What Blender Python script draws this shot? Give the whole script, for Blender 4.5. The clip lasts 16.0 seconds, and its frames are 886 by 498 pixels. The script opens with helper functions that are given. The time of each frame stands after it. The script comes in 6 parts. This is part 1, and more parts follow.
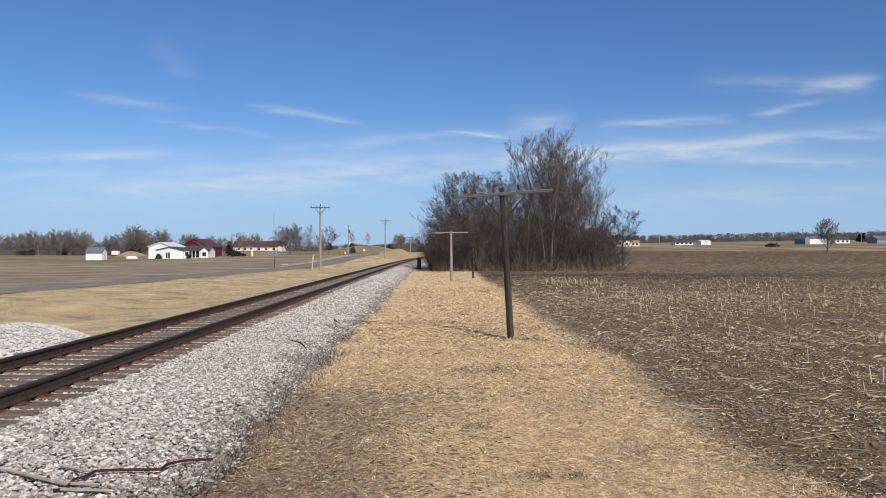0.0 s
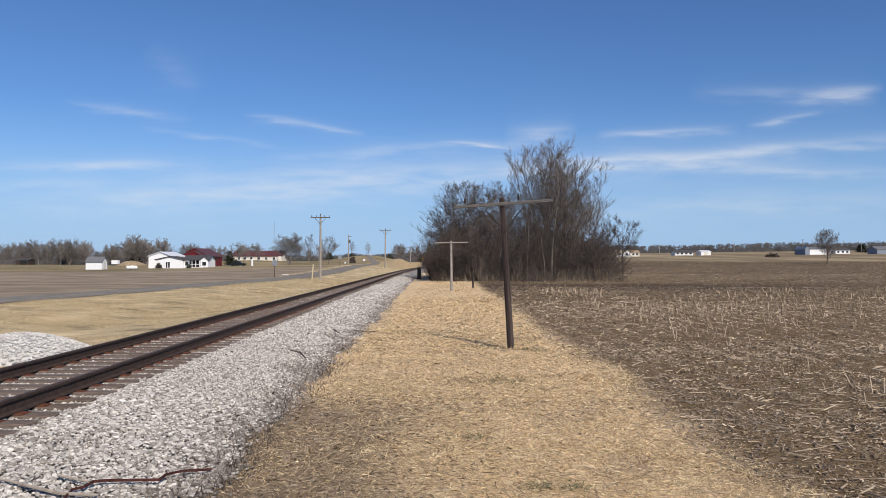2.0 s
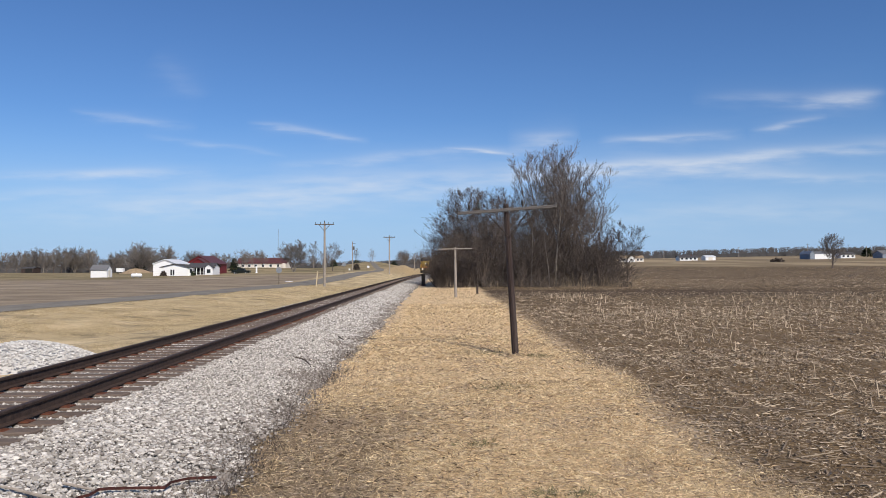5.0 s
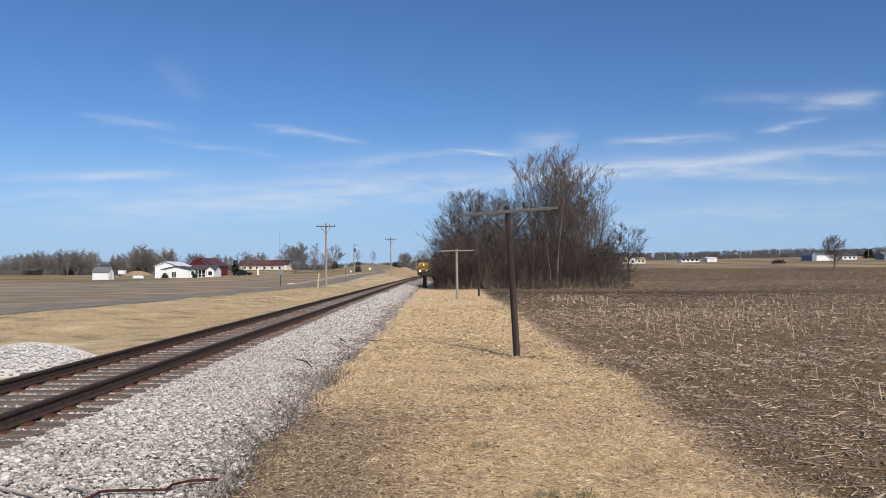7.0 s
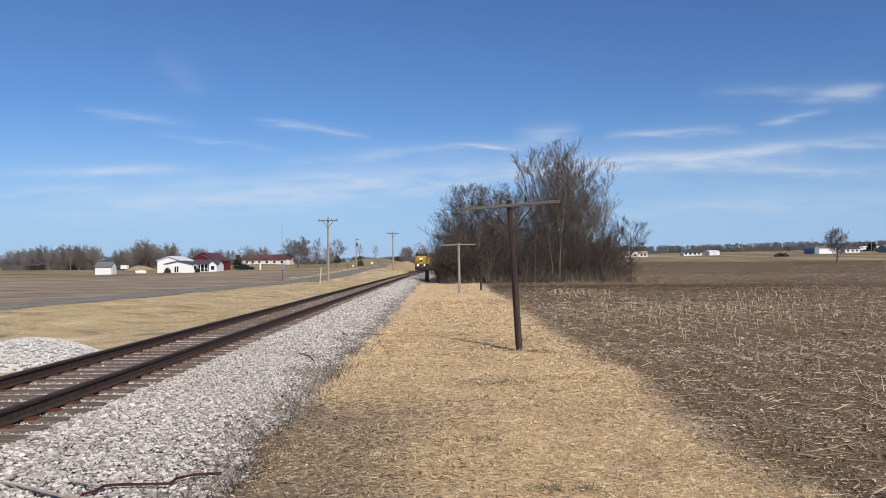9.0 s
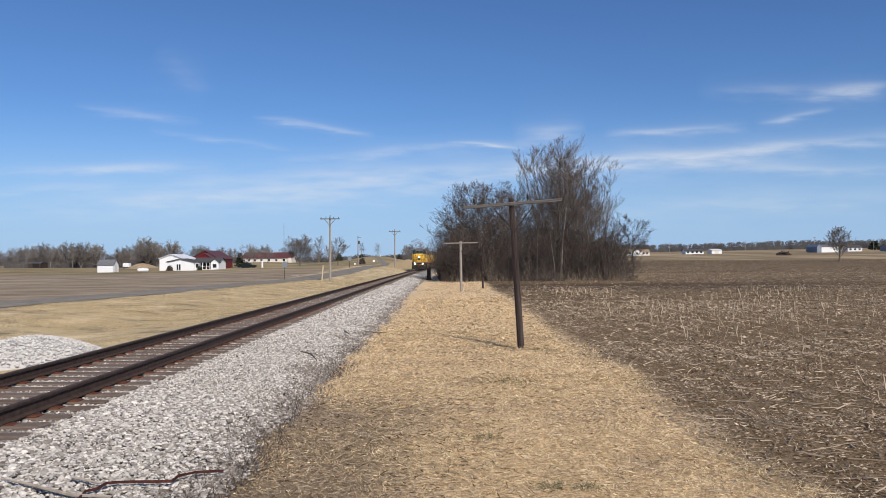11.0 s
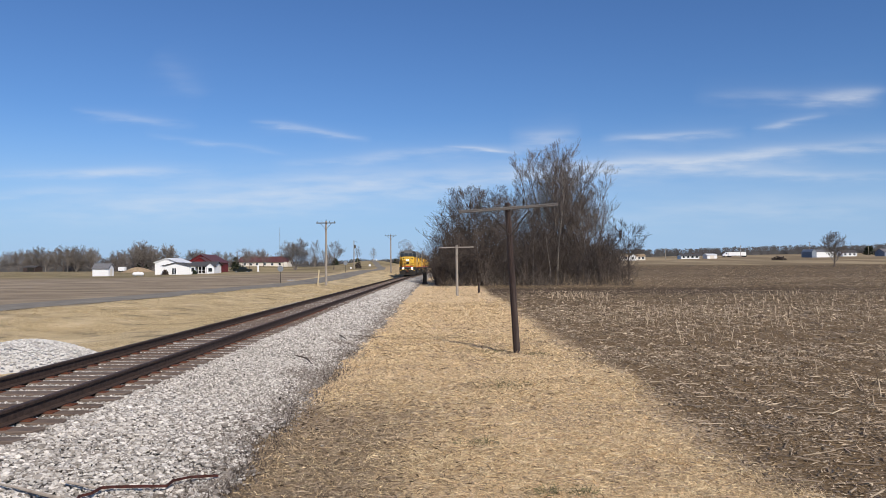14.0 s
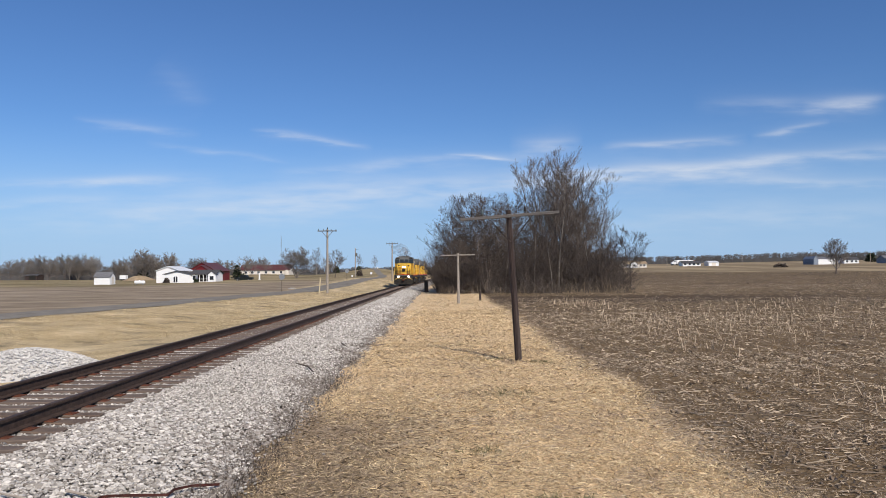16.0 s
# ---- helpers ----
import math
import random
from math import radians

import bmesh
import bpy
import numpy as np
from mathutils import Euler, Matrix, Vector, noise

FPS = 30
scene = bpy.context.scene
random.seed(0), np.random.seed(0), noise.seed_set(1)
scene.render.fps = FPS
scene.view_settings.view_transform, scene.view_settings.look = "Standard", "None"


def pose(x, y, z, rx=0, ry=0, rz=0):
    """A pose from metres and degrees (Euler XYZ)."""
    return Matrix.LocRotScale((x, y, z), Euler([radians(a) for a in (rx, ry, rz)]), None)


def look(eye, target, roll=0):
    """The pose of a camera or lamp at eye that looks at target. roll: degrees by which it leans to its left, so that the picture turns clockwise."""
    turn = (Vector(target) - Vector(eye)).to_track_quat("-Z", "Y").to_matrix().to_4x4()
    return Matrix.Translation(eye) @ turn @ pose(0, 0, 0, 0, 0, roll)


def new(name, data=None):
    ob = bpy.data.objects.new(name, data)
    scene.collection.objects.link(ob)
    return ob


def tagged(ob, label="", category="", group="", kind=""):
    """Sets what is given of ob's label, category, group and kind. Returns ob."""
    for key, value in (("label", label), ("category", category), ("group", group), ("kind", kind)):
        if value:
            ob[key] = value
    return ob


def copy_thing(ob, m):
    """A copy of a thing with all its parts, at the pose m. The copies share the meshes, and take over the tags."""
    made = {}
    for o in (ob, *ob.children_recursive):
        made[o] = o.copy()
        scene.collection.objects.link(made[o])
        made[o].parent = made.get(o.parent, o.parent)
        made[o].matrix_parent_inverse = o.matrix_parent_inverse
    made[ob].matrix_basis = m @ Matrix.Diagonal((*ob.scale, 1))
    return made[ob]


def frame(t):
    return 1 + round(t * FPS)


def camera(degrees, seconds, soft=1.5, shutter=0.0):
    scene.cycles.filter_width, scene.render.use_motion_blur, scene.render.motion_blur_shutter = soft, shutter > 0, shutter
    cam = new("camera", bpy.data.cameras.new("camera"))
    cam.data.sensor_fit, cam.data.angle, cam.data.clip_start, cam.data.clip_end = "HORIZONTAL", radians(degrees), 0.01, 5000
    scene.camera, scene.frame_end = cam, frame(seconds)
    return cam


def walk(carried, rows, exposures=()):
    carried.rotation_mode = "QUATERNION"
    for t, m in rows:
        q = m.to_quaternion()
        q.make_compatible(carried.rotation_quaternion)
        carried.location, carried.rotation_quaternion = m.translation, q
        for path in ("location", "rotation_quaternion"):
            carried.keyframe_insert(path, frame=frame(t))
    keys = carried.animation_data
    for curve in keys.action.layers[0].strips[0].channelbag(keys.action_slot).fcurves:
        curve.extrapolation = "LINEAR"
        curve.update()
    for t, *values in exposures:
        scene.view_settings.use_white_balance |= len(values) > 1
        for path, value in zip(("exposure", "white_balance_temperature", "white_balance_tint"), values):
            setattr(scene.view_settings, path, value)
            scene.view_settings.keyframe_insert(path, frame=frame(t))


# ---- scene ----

# ---------------------------------------------------------------- camera
cam = camera(61.05, 16.0, soft=0.5)
EYE_Z = 2.155


def gaze(yaw, pitch, roll):
    """A hand-held gaze from the one standing place: degrees to the left, up, and leaning."""
    return pose(0, 0, EYE_Z, 0, 0, yaw) @ pose(0, 0, 0, pitch, 0, 0) @ pose(0, 0, 0, 0, roll, 0) @ pose(0, 0, 0, 90, 0, 0)


PATH = [
    (0.0, -0.0, 0.129, -0.0), (0.5, -0.061, 0.197, -0.013), (1.0, -0.097, 0.436, -0.083), (1.5, -0.057, 0.673, -0.04),
    (2.0, 0.005, 0.884, -0.084), (2.5, 0.092, 1.036, -0.01), (3.0, 0.161, 1.103, 0.041), (3.5, 0.201, 1.167, 0.107),
    (4.0, 0.214, 1.222, 0.139), (6.5, 0.45, 1.512, 0.234), (7.0, 0.419, 1.51, 0.254), (7.5, 0.396, 1.387, 0.334),
    (8.0, 0.414, 1.249, 0.35), (8.5, 0.484, 1.11, 0.431), (9.0, 0.583, 1.056, 0.395), (11.5, 0.729, 0.802, 0.326),
    (12.0, 0.528, 0.676, 0.312), (12.5, 0.36, 0.683, 0.334), (13.0, 0.297, 0.85, 0.247), (13.5, 0.329, 1.057, 0.221),
    (14.0, 0.423, 1.252, 0.235), (14.5, 0.471, 1.446, 0.248), (15.0, 0.482, 1.632, 0.243), (15.5, 0.472, 1.758, 0.32),
    (16.0, 0.52, 1.844, 0.339)]
walk(cam, [(t, gaze(a, b, c)) for t, a, b, c in PATH], exposures=[(0.0, 0.0), (16.0, 0.0)])

# ---------------------------------------------------------------- light
SUN_EL = radians(38.7)
SUN_H = Vector((0.474, -0.880))
to_sun = Vector((SUN_H.x * math.cos(SUN_EL), SUN_H.y * math.cos(SUN_EL), math.sin(SUN_EL)))
sun = new("sun", bpy.data.lights.new("sun", "SUN"))
sun.data.energy, sun.data.angle, sun.data.color = 4.9, radians(0.53), (1.0, 0.92, 0.81)
sun.matrix_world = look(to_sun * 300, (0, 0, 0))

SKY_STRENGTH = 0.09
# cirrus streaks: centre (right, up) as slopes of the gaze, half length, half width, tilt in degrees, strength
CIRRUS = [
    (-0.185, 0.180, 0.085, 0.0045, -7.5, 0.32), (-0.420, 0.200, 0.090, 0.005, -8.0, 0.20), (-0.06, 0.148, 0.18, 0.007, 4.0, 0.22),
    (0.045, 0.155, 0.055, 0.0035, -3.0, 0.34), (0.455, 0.222, 0.13, 0.011, -2.0, 0.16), (0.53, 0.224, 0.06, 0.009, 6.0, 0.30),
    (0.30, 0.172, 0.10, 0.006, 4.5, 0.30), (0.455, 0.190, 0.055, 0.006, 12.0, 0.26), (0.36, 0.142, 0.32, 0.011, 4.5, 0.38),
    (0.46, 0.123, 0.17, 0.007, -2.0, 0.30), (0.13, 0.170, 0.05, 0.014, 2.0, 0.26), (-0.47, 0.126, 0.17, 0.009, 1.0, 0.32),
    (-0.30, 0.085, 0.36, 0.024, 3.0, 0.22), (0.0, 0.117, 0.50, 0.022, 3.0, 0.27), (-0.36, 0.255, 0.05, 0.02, -40.0, 0.06),
    (0.42, 0.075, 0.30, 0.022, 2.0, 0.16), (-0.31, 0.165, 0.10, 0.004, -9.0, 0.13), (-0.55, 0.10, 0.15, 0.006, 2.0, 0.14)]


def make_world():
    world = bpy.data.worlds.new("sky")
    scene.world = world
    world.use_nodes = True
    nt = world.node_tree
    nt.nodes.clear()
    N, L = nt.nodes.new, nt.links.new

    def val(op, a, b=None, c=None):
        n = N("ShaderNodeMath")
        n.operation = op
        for k, v in enumerate((a, b, c)):
            if v is None:
                continue
            if isinstance(v, (int, float)):
                n.inputs[k].default_value = v
            else:
                L(v, n.inputs[k])
        return n.outputs[0]

    sky = N("ShaderNodeTexSky")
    sky.sky_type, sky.sun_disc = "NISHITA", False
    sky.sun_elevation, sky.sun_rotation = SUN_EL, math.atan2(SUN_H.x, SUN_H.y)
    sky.altitude, sky.air_density, sky.dust_density, sky.ozone_density = 200, 1.0, 0.0, 3.0
    tc = N("ShaderNodeTexCoord")
    sep = N("ShaderNodeSeparateXYZ")
    L(tc.outputs["Generated"], sep.inputs[0])
    ahead = val("MAXIMUM", sep.outputs[1], 0.05)
    u = val("DIVIDE", sep.outputs[0], ahead)
    v = val("DIVIDE", sep.outputs[2], ahead)
    comb = N("ShaderNodeCombineXYZ")
    L(val("MULTIPLY", u, 6.0), comb.inputs[0])
    L(val("MULTIPLY", v, 34.0), comb.inputs[1])
    warp = N("ShaderNodeTexNoise")
    warp.inputs["Scale"].default_value, warp.inputs["Detail"].default_value = 1.1, 5
    L(comb.outputs[0], warp.inputs["Vector"])
    wv = val("MULTIPLY", val("SUBTRACT", warp.outputs["Fac"], 0.5), 0.030)
    v2 = val("ADD", v, wv)
    total = None
    for cu, cv, half, wide, tilt, amp in CIRRUS:
        c, s = math.cos(radians(tilt)), math.sin(radians(tilt))
        du, dv = val("SUBTRACT", u, cu), val("SUBTRACT", v2, cv)
        al = val("DIVIDE", val("ADD", val("MULTIPLY", du, c), val("MULTIPLY", dv, s)), half)
        ac = val("DIVIDE", val("SUBTRACT", val("MULTIPLY", dv, c), val("MULTIPLY", du, s)), wide * 0.72)
        ea = val("MAXIMUM", val("SUBTRACT", 1.0, val("MULTIPLY", al, al)), 0.0)
        ec = val("DIVIDE", 1.0, val("ADD", 1.0, val("POWER", val("ABSOLUTE", ac), 2.6)))
        one = val("MULTIPLY", val("MULTIPLY", ea, ec), amp)
        total = one if total is None else val("ADD", total, one)
    fine = N("ShaderNodeTexNoise")
    fine.inputs["Scale"].default_value, fine.inputs["Detail"].default_value = 2.2, 8
    L(comb.outputs[0], fine.inputs["Vector"])
    total = val("MULTIPLY", total, val("MAXIMUM", val("MULTIPLY_ADD", fine.outputs["Fac"], 2.6, -0.4), 0.0))
    total = val("MULTIPLY", total, val("GREATER_THAN", sep.outputs[1], 0.05))
    total = val("MINIMUM", total, 0.8)
    mix = N("ShaderNodeMix")
    mix.data_type = "RGBA"
    L(total, mix.inputs["Factor"])
    # a dry winter sky: deeper blue aloft, pale blue haze instead of yellow at the horizon
    blue = N("ShaderNodeMix")
    blue.data_type, blue.blend_type = "RGBA", "MULTIPLY"
    blue.inputs["Factor"].default_value = 1.0
    blue.inputs[7].default_value = (0.55, 0.775, 1.09, 1)
    L(sky.outputs[0], blue.inputs[6])
    low = N("ShaderNodeMapRange")
    low.interpolation_type = "SMOOTHSTEP"
    low.inputs[1].default_value, low.inputs[2].default_value, low.inputs[3].default_value, low.inputs[4].default_value = -0.02, 0.20, 0.85, 0.0
    L(sep.outputs[2], low.inputs[0])
    haze = N("ShaderNodeMix")
    haze.data_type = "RGBA"
    L(low.outputs[0], haze.inputs["Factor"])
    L(blue.outputs[2], haze.inputs[6])
    haze.inputs[7].default_value = (3.85, 5.75, 8.85, 1)
    L(haze.outputs[2], mix.inputs[6])
    mix.inputs[7].default_value = (8.6, 8.9, 9.4, 1)
    bg = N("ShaderNodeBackground")
    L(mix.outputs[2], bg.inputs[0])
    bg.inputs[1].default_value = SKY_STRENGTH
    out = N("ShaderNodeOutputWorld")
    L(bg.outputs[0], out.inputs[0])


make_world()


# ---------------------------------------------------------------- materials
def material(name, lo, hi, scale=8.0, rough=0.85, metal=0.0, bump=0.3, bump_scale=None, second=None, second_scale=0.6, island=0.0, island_to=(0.5, 0.5, 0.5), per_object=0.0, stretch=(1, 1, 1), spec=0.3, bump_dist=0.02):
    """Two-tone noise colour, an optional broad second tone, island or object variation, bump."""
    m = bpy.data.materials.new(name)
    m.use_nodes = True
    nt = m.node_tree
    N, L = nt.nodes.new, nt.links.new
    b = nt.nodes["Principled BSDF"]
    b.inputs["Roughness"].default_value, b.inputs["Metallic"].default_value = rough, metal
    b.inputs["Specular IOR Level"].default_value = spec
    tc = N("ShaderNodeTexCoord")
    mp = N("ShaderNodeMapping")
    mp.inputs["Scale"].default_value = stretch
    L(tc.outputs["Object"], mp.inputs["Vector"])

    def noise_at(sc, detail=6):
        n = N("ShaderNodeTexNoise")
        n.inputs["Scale"].default_value, n.inputs["Detail"].default_value, n.inputs["Roughness"].default_value = sc, detail, 0.65
        L(mp.outputs[0], n.inputs["Vector"])
        return n.outputs["Fac"]

    def mixed(f, a, c):
        x = N("ShaderNodeMix")
        x.data_type = "RGBA"
        for sock, w in ((x.inputs["Factor"], f), (x.inputs[6], a), (x.inputs[7], c)):
            if isinstance(w, tuple):
                sock.default_value = (*w, 1)
            elif isinstance(w, float):
                sock.default_value = w
            else:
                L(w, sock)
        return x.outputs[2]

    def ramp(f, a, c):
        r = N("ShaderNodeMapRange")
        r.inputs[1].default_value, r.inputs[2].default_value = a, c
        L(f, r.inputs[0])
        return r.outputs[0]

    fine = noise_at(scale)
    col = mixed(ramp(fine, 0.32, 0.68), lo, hi)
    if second:
        col = mixed(ramp(noise_at(second_scale, 4), 0.45, 0.68), col, second)
    if island or per_object:
        if island:
            g = N("ShaderNodeNewGeometry")
            rnd = g.outputs["Random Per Island"]
            amount = island
        else:
            g = N("ShaderNodeObjectInfo")
            rnd = g.outputs["Random"]
            amount = per_object
        r = N("ShaderNodeMapRange")
        r.inputs[3].default_value, r.inputs[4].default_value = 0.0, amount
        L(rnd, r.inputs[0])
        col = mixed(r.outputs[0], col, island_to)
    L(col, b.inputs["Base Color"])
    if bump:
        bp = N("ShaderNodeBump")
        bp.inputs["Strength"].default_value, bp.inputs["Distance"].default_value = bump, bump_dist
        L(noise_at(bump_scale or scale * 2.5), bp.inputs["Height"])
        L(bp.outputs[0], b.inputs["Normal"])
    return m


def glow(name, colour, strength):
    m = bpy.data.materials.new(name)
    m.use_nodes = True
    b = m.node_tree.nodes["Principled BSDF"]
    b.inputs["Base Color"].default_value = (*colour, 1)
    b.inputs["Emission Color"].default_value = (*colour, 1)
    b.inputs["Emission Strength"].default_value = strength
    return m


def glassy(name, tint=(0.02, 0.025, 0.03)):
    m = bpy.data.materials.new(name)
    m.use_nodes = True
    b = m.node_tree.nodes["Principled BSDF"]
    b.inputs["Base Color"].default_value = (*tint, 1)
    b.inputs["Roughness"].default_value = 0.06
    b.inputs["Specular IOR Level"].default_value = 0.6
    return m


M = {
    "rail": material("rail steel rusted", (0.034, 0.023, 0.019), (0.085, 0.055, 0.042), 14, 0.7, 0.25, 0.25),
    "rail_top": material("worn rail head", (0.018, 0.018, 0.021), (0.045, 0.044, 0.047), 5, 0.5, 0.5, 0.08, stretch=(6, 0.4, 6)),
    "tie": material("weathered creosoted timber", (0.065, 0.045, 0.035), (0.20, 0.145, 0.11), 9, 0.9, 0, 0.5, stretch=(0.6, 6, 6), per_object=0.55, island_to=(0.17, 0.135, 0.115)),
    "rust": material("rusted iron", (0.07, 0.022, 0.012), (0.17, 0.06, 0.03), 20, 0.8, 0.2, 0.4),
    # bed darker than its stones: the shade of the gaps is in this colour
    "ballast": material("limestone ballast bed", (0.10, 0.09, 0.08), (0.40, 0.365, 0.33), 26, 0.95, 0, 0.9, bump_scale=30, bump_dist=0.04),
    "stone": material("crushed limestone", (0.50, 0.465, 0.42), (0.86, 0.80, 0.735), 16, 0.9, 0, 0.5, island=1.0, island_to=(0.20, 0.178, 0.155)),
    "straw": material("dry straw grass", (0.82, 0.60, 0.34), (1.0, 0.84, 0.55), 5, 0.75, 0, 0, island=0.9, island_to=(0.23, 0.145, 0.07)),
    "straw_dull": material("dull thin dry grass", (0.36, 0.27, 0.18), (0.68, 0.53, 0.38), 5, 0.8, 0, 0, island=1.0, island_to=(0.10, 0.07, 0.046)),
    "green": material("winter green grass", (0.085, 0.085, 0.042), (0.18, 0.165, 0.085), 5, 0.8, 0, 0, island=0.5, island_to=(0.3, 0.24, 0.12)),
    "residue": material("bleached corn residue", (0.40, 0.30, 0.20), (0.78, 0.64, 0.47), 6, 0.8, 0, 0, island=1.0, island_to=(0.13, 0.09, 0.06)),
    "asphalt": material("worn asphalt", (0.155, 0.140, 0.120), (0.245, 0.222, 0.192), 1.2, 0.95, 0, 0.2, bump_scale=60, second=(0.235, 0.215, 0.185), second_scale=0.25, spec=0.05),
    "pole": material("creosoted pole timber", (0.018, 0.012, 0.011), (0.055, 0.036, 0.031), 7, 0.85, 0, 0.5, stretch=(9, 9, 0.5), second=(0.085, 0.065, 0.058), second_scale=1.2),
    "pole_grey": material("grey weathered pole", (0.19, 0.162, 0.138), (0.40, 0.352, 0.30), 7, 0.9, 0, 0.4, stretch=(8, 8, 0.4)),
    "arm": material("weathered crossarm timber", (0.055, 0.049, 0.046), (0.17, 0.155, 0.145), 8, 0.9, 0, 0.5, stretch=(0.5, 8, 8)),
    "iron": material("dark iron", (0.03, 0.025, 0.022), (0.08, 0.06, 0.05), 20, 0.6, 0.6, 0.2),
    "insulator": glassy("pale glass insulator", (0.10, 0.125, 0.125)),
    "brown_glass": material("dark brown glazed insulator", (0.02, 0.014, 0.011), (0.04, 0.027, 0.02), 8, 0.5, 0, 0),
    "bark": material("bare tree bark", (0.055, 0.041, 0.035), (0.135, 0.105, 0.088), 6, 0.9, 0, 0.4, stretch=(4, 4, 0.6), per_object=0.5, island_to=(0.15, 0.115, 0.095)),
    "bark_pale": material("pale tree bark", (0.13, 0.11, 0.095), (0.30, 0.265, 0.23), 6, 0.9, 0, 0.4, stretch=(4, 4, 0.6)),
    "twig": material("bare twigs", (0.065, 0.052, 0.045), (0.145, 0.118, 0.10), 3, 0.9, 0, 0, island=0.6, island_to=(0.04, 0.028, 0.024)),
    "bark_mid": material("grey brown bark", (0.085, 0.067, 0.056), (0.20, 0.165, 0.14), 6, 0.9, 0, 0.4, stretch=(4, 4, 0.6), per_object=0.5, island_to=(0.12, 0.095, 0.08)),
    # paler, greyer copy of the twigs: distance haze is mixed into the colour
    "twig_hazed": material("greyish hazed bare twigs", (0.14, 0.122, 0.11), (0.25, 0.22, 0.195), 3, 0.9, 0, 0, island=0.5, island_to=(0.10, 0.085, 0.075)),
    # lighter copy of the twigs: the sunlit tone of tall crowns, put into the colour
    "twig_sunlit": material("sunlit-toned bare twigs", (0.13, 0.106, 0.09), (0.26, 0.22, 0.185), 3, 0.9, 0, 0, island=0.6, island_to=(0.06, 0.044, 0.037)),
    "brush": material("bare brush stems", (0.052, 0.040, 0.034), (0.135, 0.106, 0.088), 2, 0.9, 0, 0, island=0.75, island_to=(0.024, 0.017, 0.014)),
    "far_wood": material("distant bare woods", (0.07, 0.068, 0.07), (0.12, 0.112, 0.112), 0.1, 1, 0, 0, island=0.6, island_to=(0.05, 0.05, 0.052)),
    "evergreen": material("dark evergreen needles", (0.018, 0.028, 0.014), (0.05, 0.065, 0.03), 3, 0.9, 0, 0, island=0.5, island_to=(0.02, 0.02, 0.015)),
    "white": material("white siding", (0.70, 0.70, 0.70), (0.82, 0.82, 0.82), 1.5, 0.6, 0, 0.1, stretch=(0.3, 0.3, 12)),
    "cream": material("cream siding", (0.60, 0.55, 0.48), (0.72, 0.67, 0.60), 1.5, 0.7, 0, 0.1, stretch=(0.3, 0.3, 12)),
    "shingle": material("grey shingles", (0.10, 0.10, 0.11), (0.18, 0.18, 0.185), 3, 0.9, 0, 0.3),
    "shingle_dark": material("dark shingles", (0.045, 0.045, 0.05), (0.09, 0.085, 0.085), 3, 0.9, 0, 0.3),
    "metal_white": material("white ribbed metal roof", (0.66, 0.67, 0.68), (0.78, 0.78, 0.79), 1, 0.45, 0.1, 0.15, stretch=(8, 0.3, 0.3)),
    "red_metal": material("red ribbed metal", (0.11, 0.010, 0.013), (0.19, 0.02, 0.024), 1, 0.5, 0.1, 0.15, stretch=(8, 0.3, 0.3)),
    "maroon": material("dark red metal roof", (0.085, 0.030, 0.029), (0.135, 0.056, 0.052), 1, 0.55, 0.1, 0.15),
    "blue_grey": material("blue grey siding", (0.16, 0.19, 0.24), (0.24, 0.27, 0.32), 1, 0.7, 0, 0.1),
    "window": glassy("window glass"),
    # near black: shade painted on porch and barn panels, also the number boards
    "dark": material("shade and board black", (0.01, 0.01, 0.01), (0.025, 0.023, 0.02), 3, 0.9, 0, 0),
    "sign_back": material("bare aluminium sign back", (0.24, 0.25, 0.26), (0.36, 0.37, 0.38), 6, 0.45, 0.6, 0.05),
    "yellow": material("loco yellow paint", (0.64, 0.38, 0.04), (0.85, 0.55, 0.075), 1.4, 0.45, 0, 0.05, second=(0.30, 0.16, 0.03), second_scale=1.5),
    "yellow_worn": material("grimy loco yellow", (0.34, 0.18, 0.02), (0.58, 0.33, 0.03), 2.4, 0.55, 0, 0.08, second=(0.16, 0.09, 0.03), second_scale=1.6),
    "loco_grey": material("loco grey paint", (0.085, 0.09, 0.095), (0.16, 0.165, 0.17), 1.6, 0.55, 0, 0.08, second=(0.05, 0.045, 0.04), second_scale=0.8),
    "loco_black": material("grimy black underframe", (0.012, 0.011, 0.010), (0.045, 0.038, 0.032), 3, 0.75, 0.2, 0.2),
    "red_stripe": material("red stripe paint", (0.42, 0.02, 0.015), (0.55, 0.035, 0.02), 2, 0.45, 0, 0),
    "lamp": glow("lit headlight", (1.0, 0.93, 0.78), 14.0),
    "truck_paint": material("dark green truck paint", (0.006, 0.009, 0.008), (0.014, 0.018, 0.016), 2, 0.5, 0.2, 0),
    "rubber": material("tyre rubber", (0.012, 0.012, 0.012), (0.03, 0.03, 0.03), 6, 0.9, 0, 0.1),
    "stick": material("barkless dead wood", (0.20, 0.165, 0.135), (0.42, 0.365, 0.31), 10, 0.9, 0, 0.4, stretch=(1, 1, 1)),
    "dirt": material("bare dirt heap", (0.22, 0.16, 0.10), (0.36, 0.27, 0.17), 1.2, 0.95, 0, 0.4),
}

# ---------------------------------------------------------------- shape helpers
rng = np.random.default_rng(7)


def mesh_of(name, verts, faces, mat_list, mat_index=None, smooth=False):
    me = bpy.data.meshes.new(name)
    me.from_pydata([tuple(p) for p in verts] if not isinstance(verts, np.ndarray) else verts.tolist(), [], faces if not isinstance(faces, np.ndarray) else faces.tolist())
    for m in (mat_list if isinstance(mat_list, (list, tuple)) else [mat_list]):
        me.materials.append(m)
    if mat_index is not None:
        me.polygons.foreach_set("material_index", mat_index)
    if smooth:
        me.polygons.foreach_set("use_smooth", [True] * len(me.polygons))
    me.update()
    return me


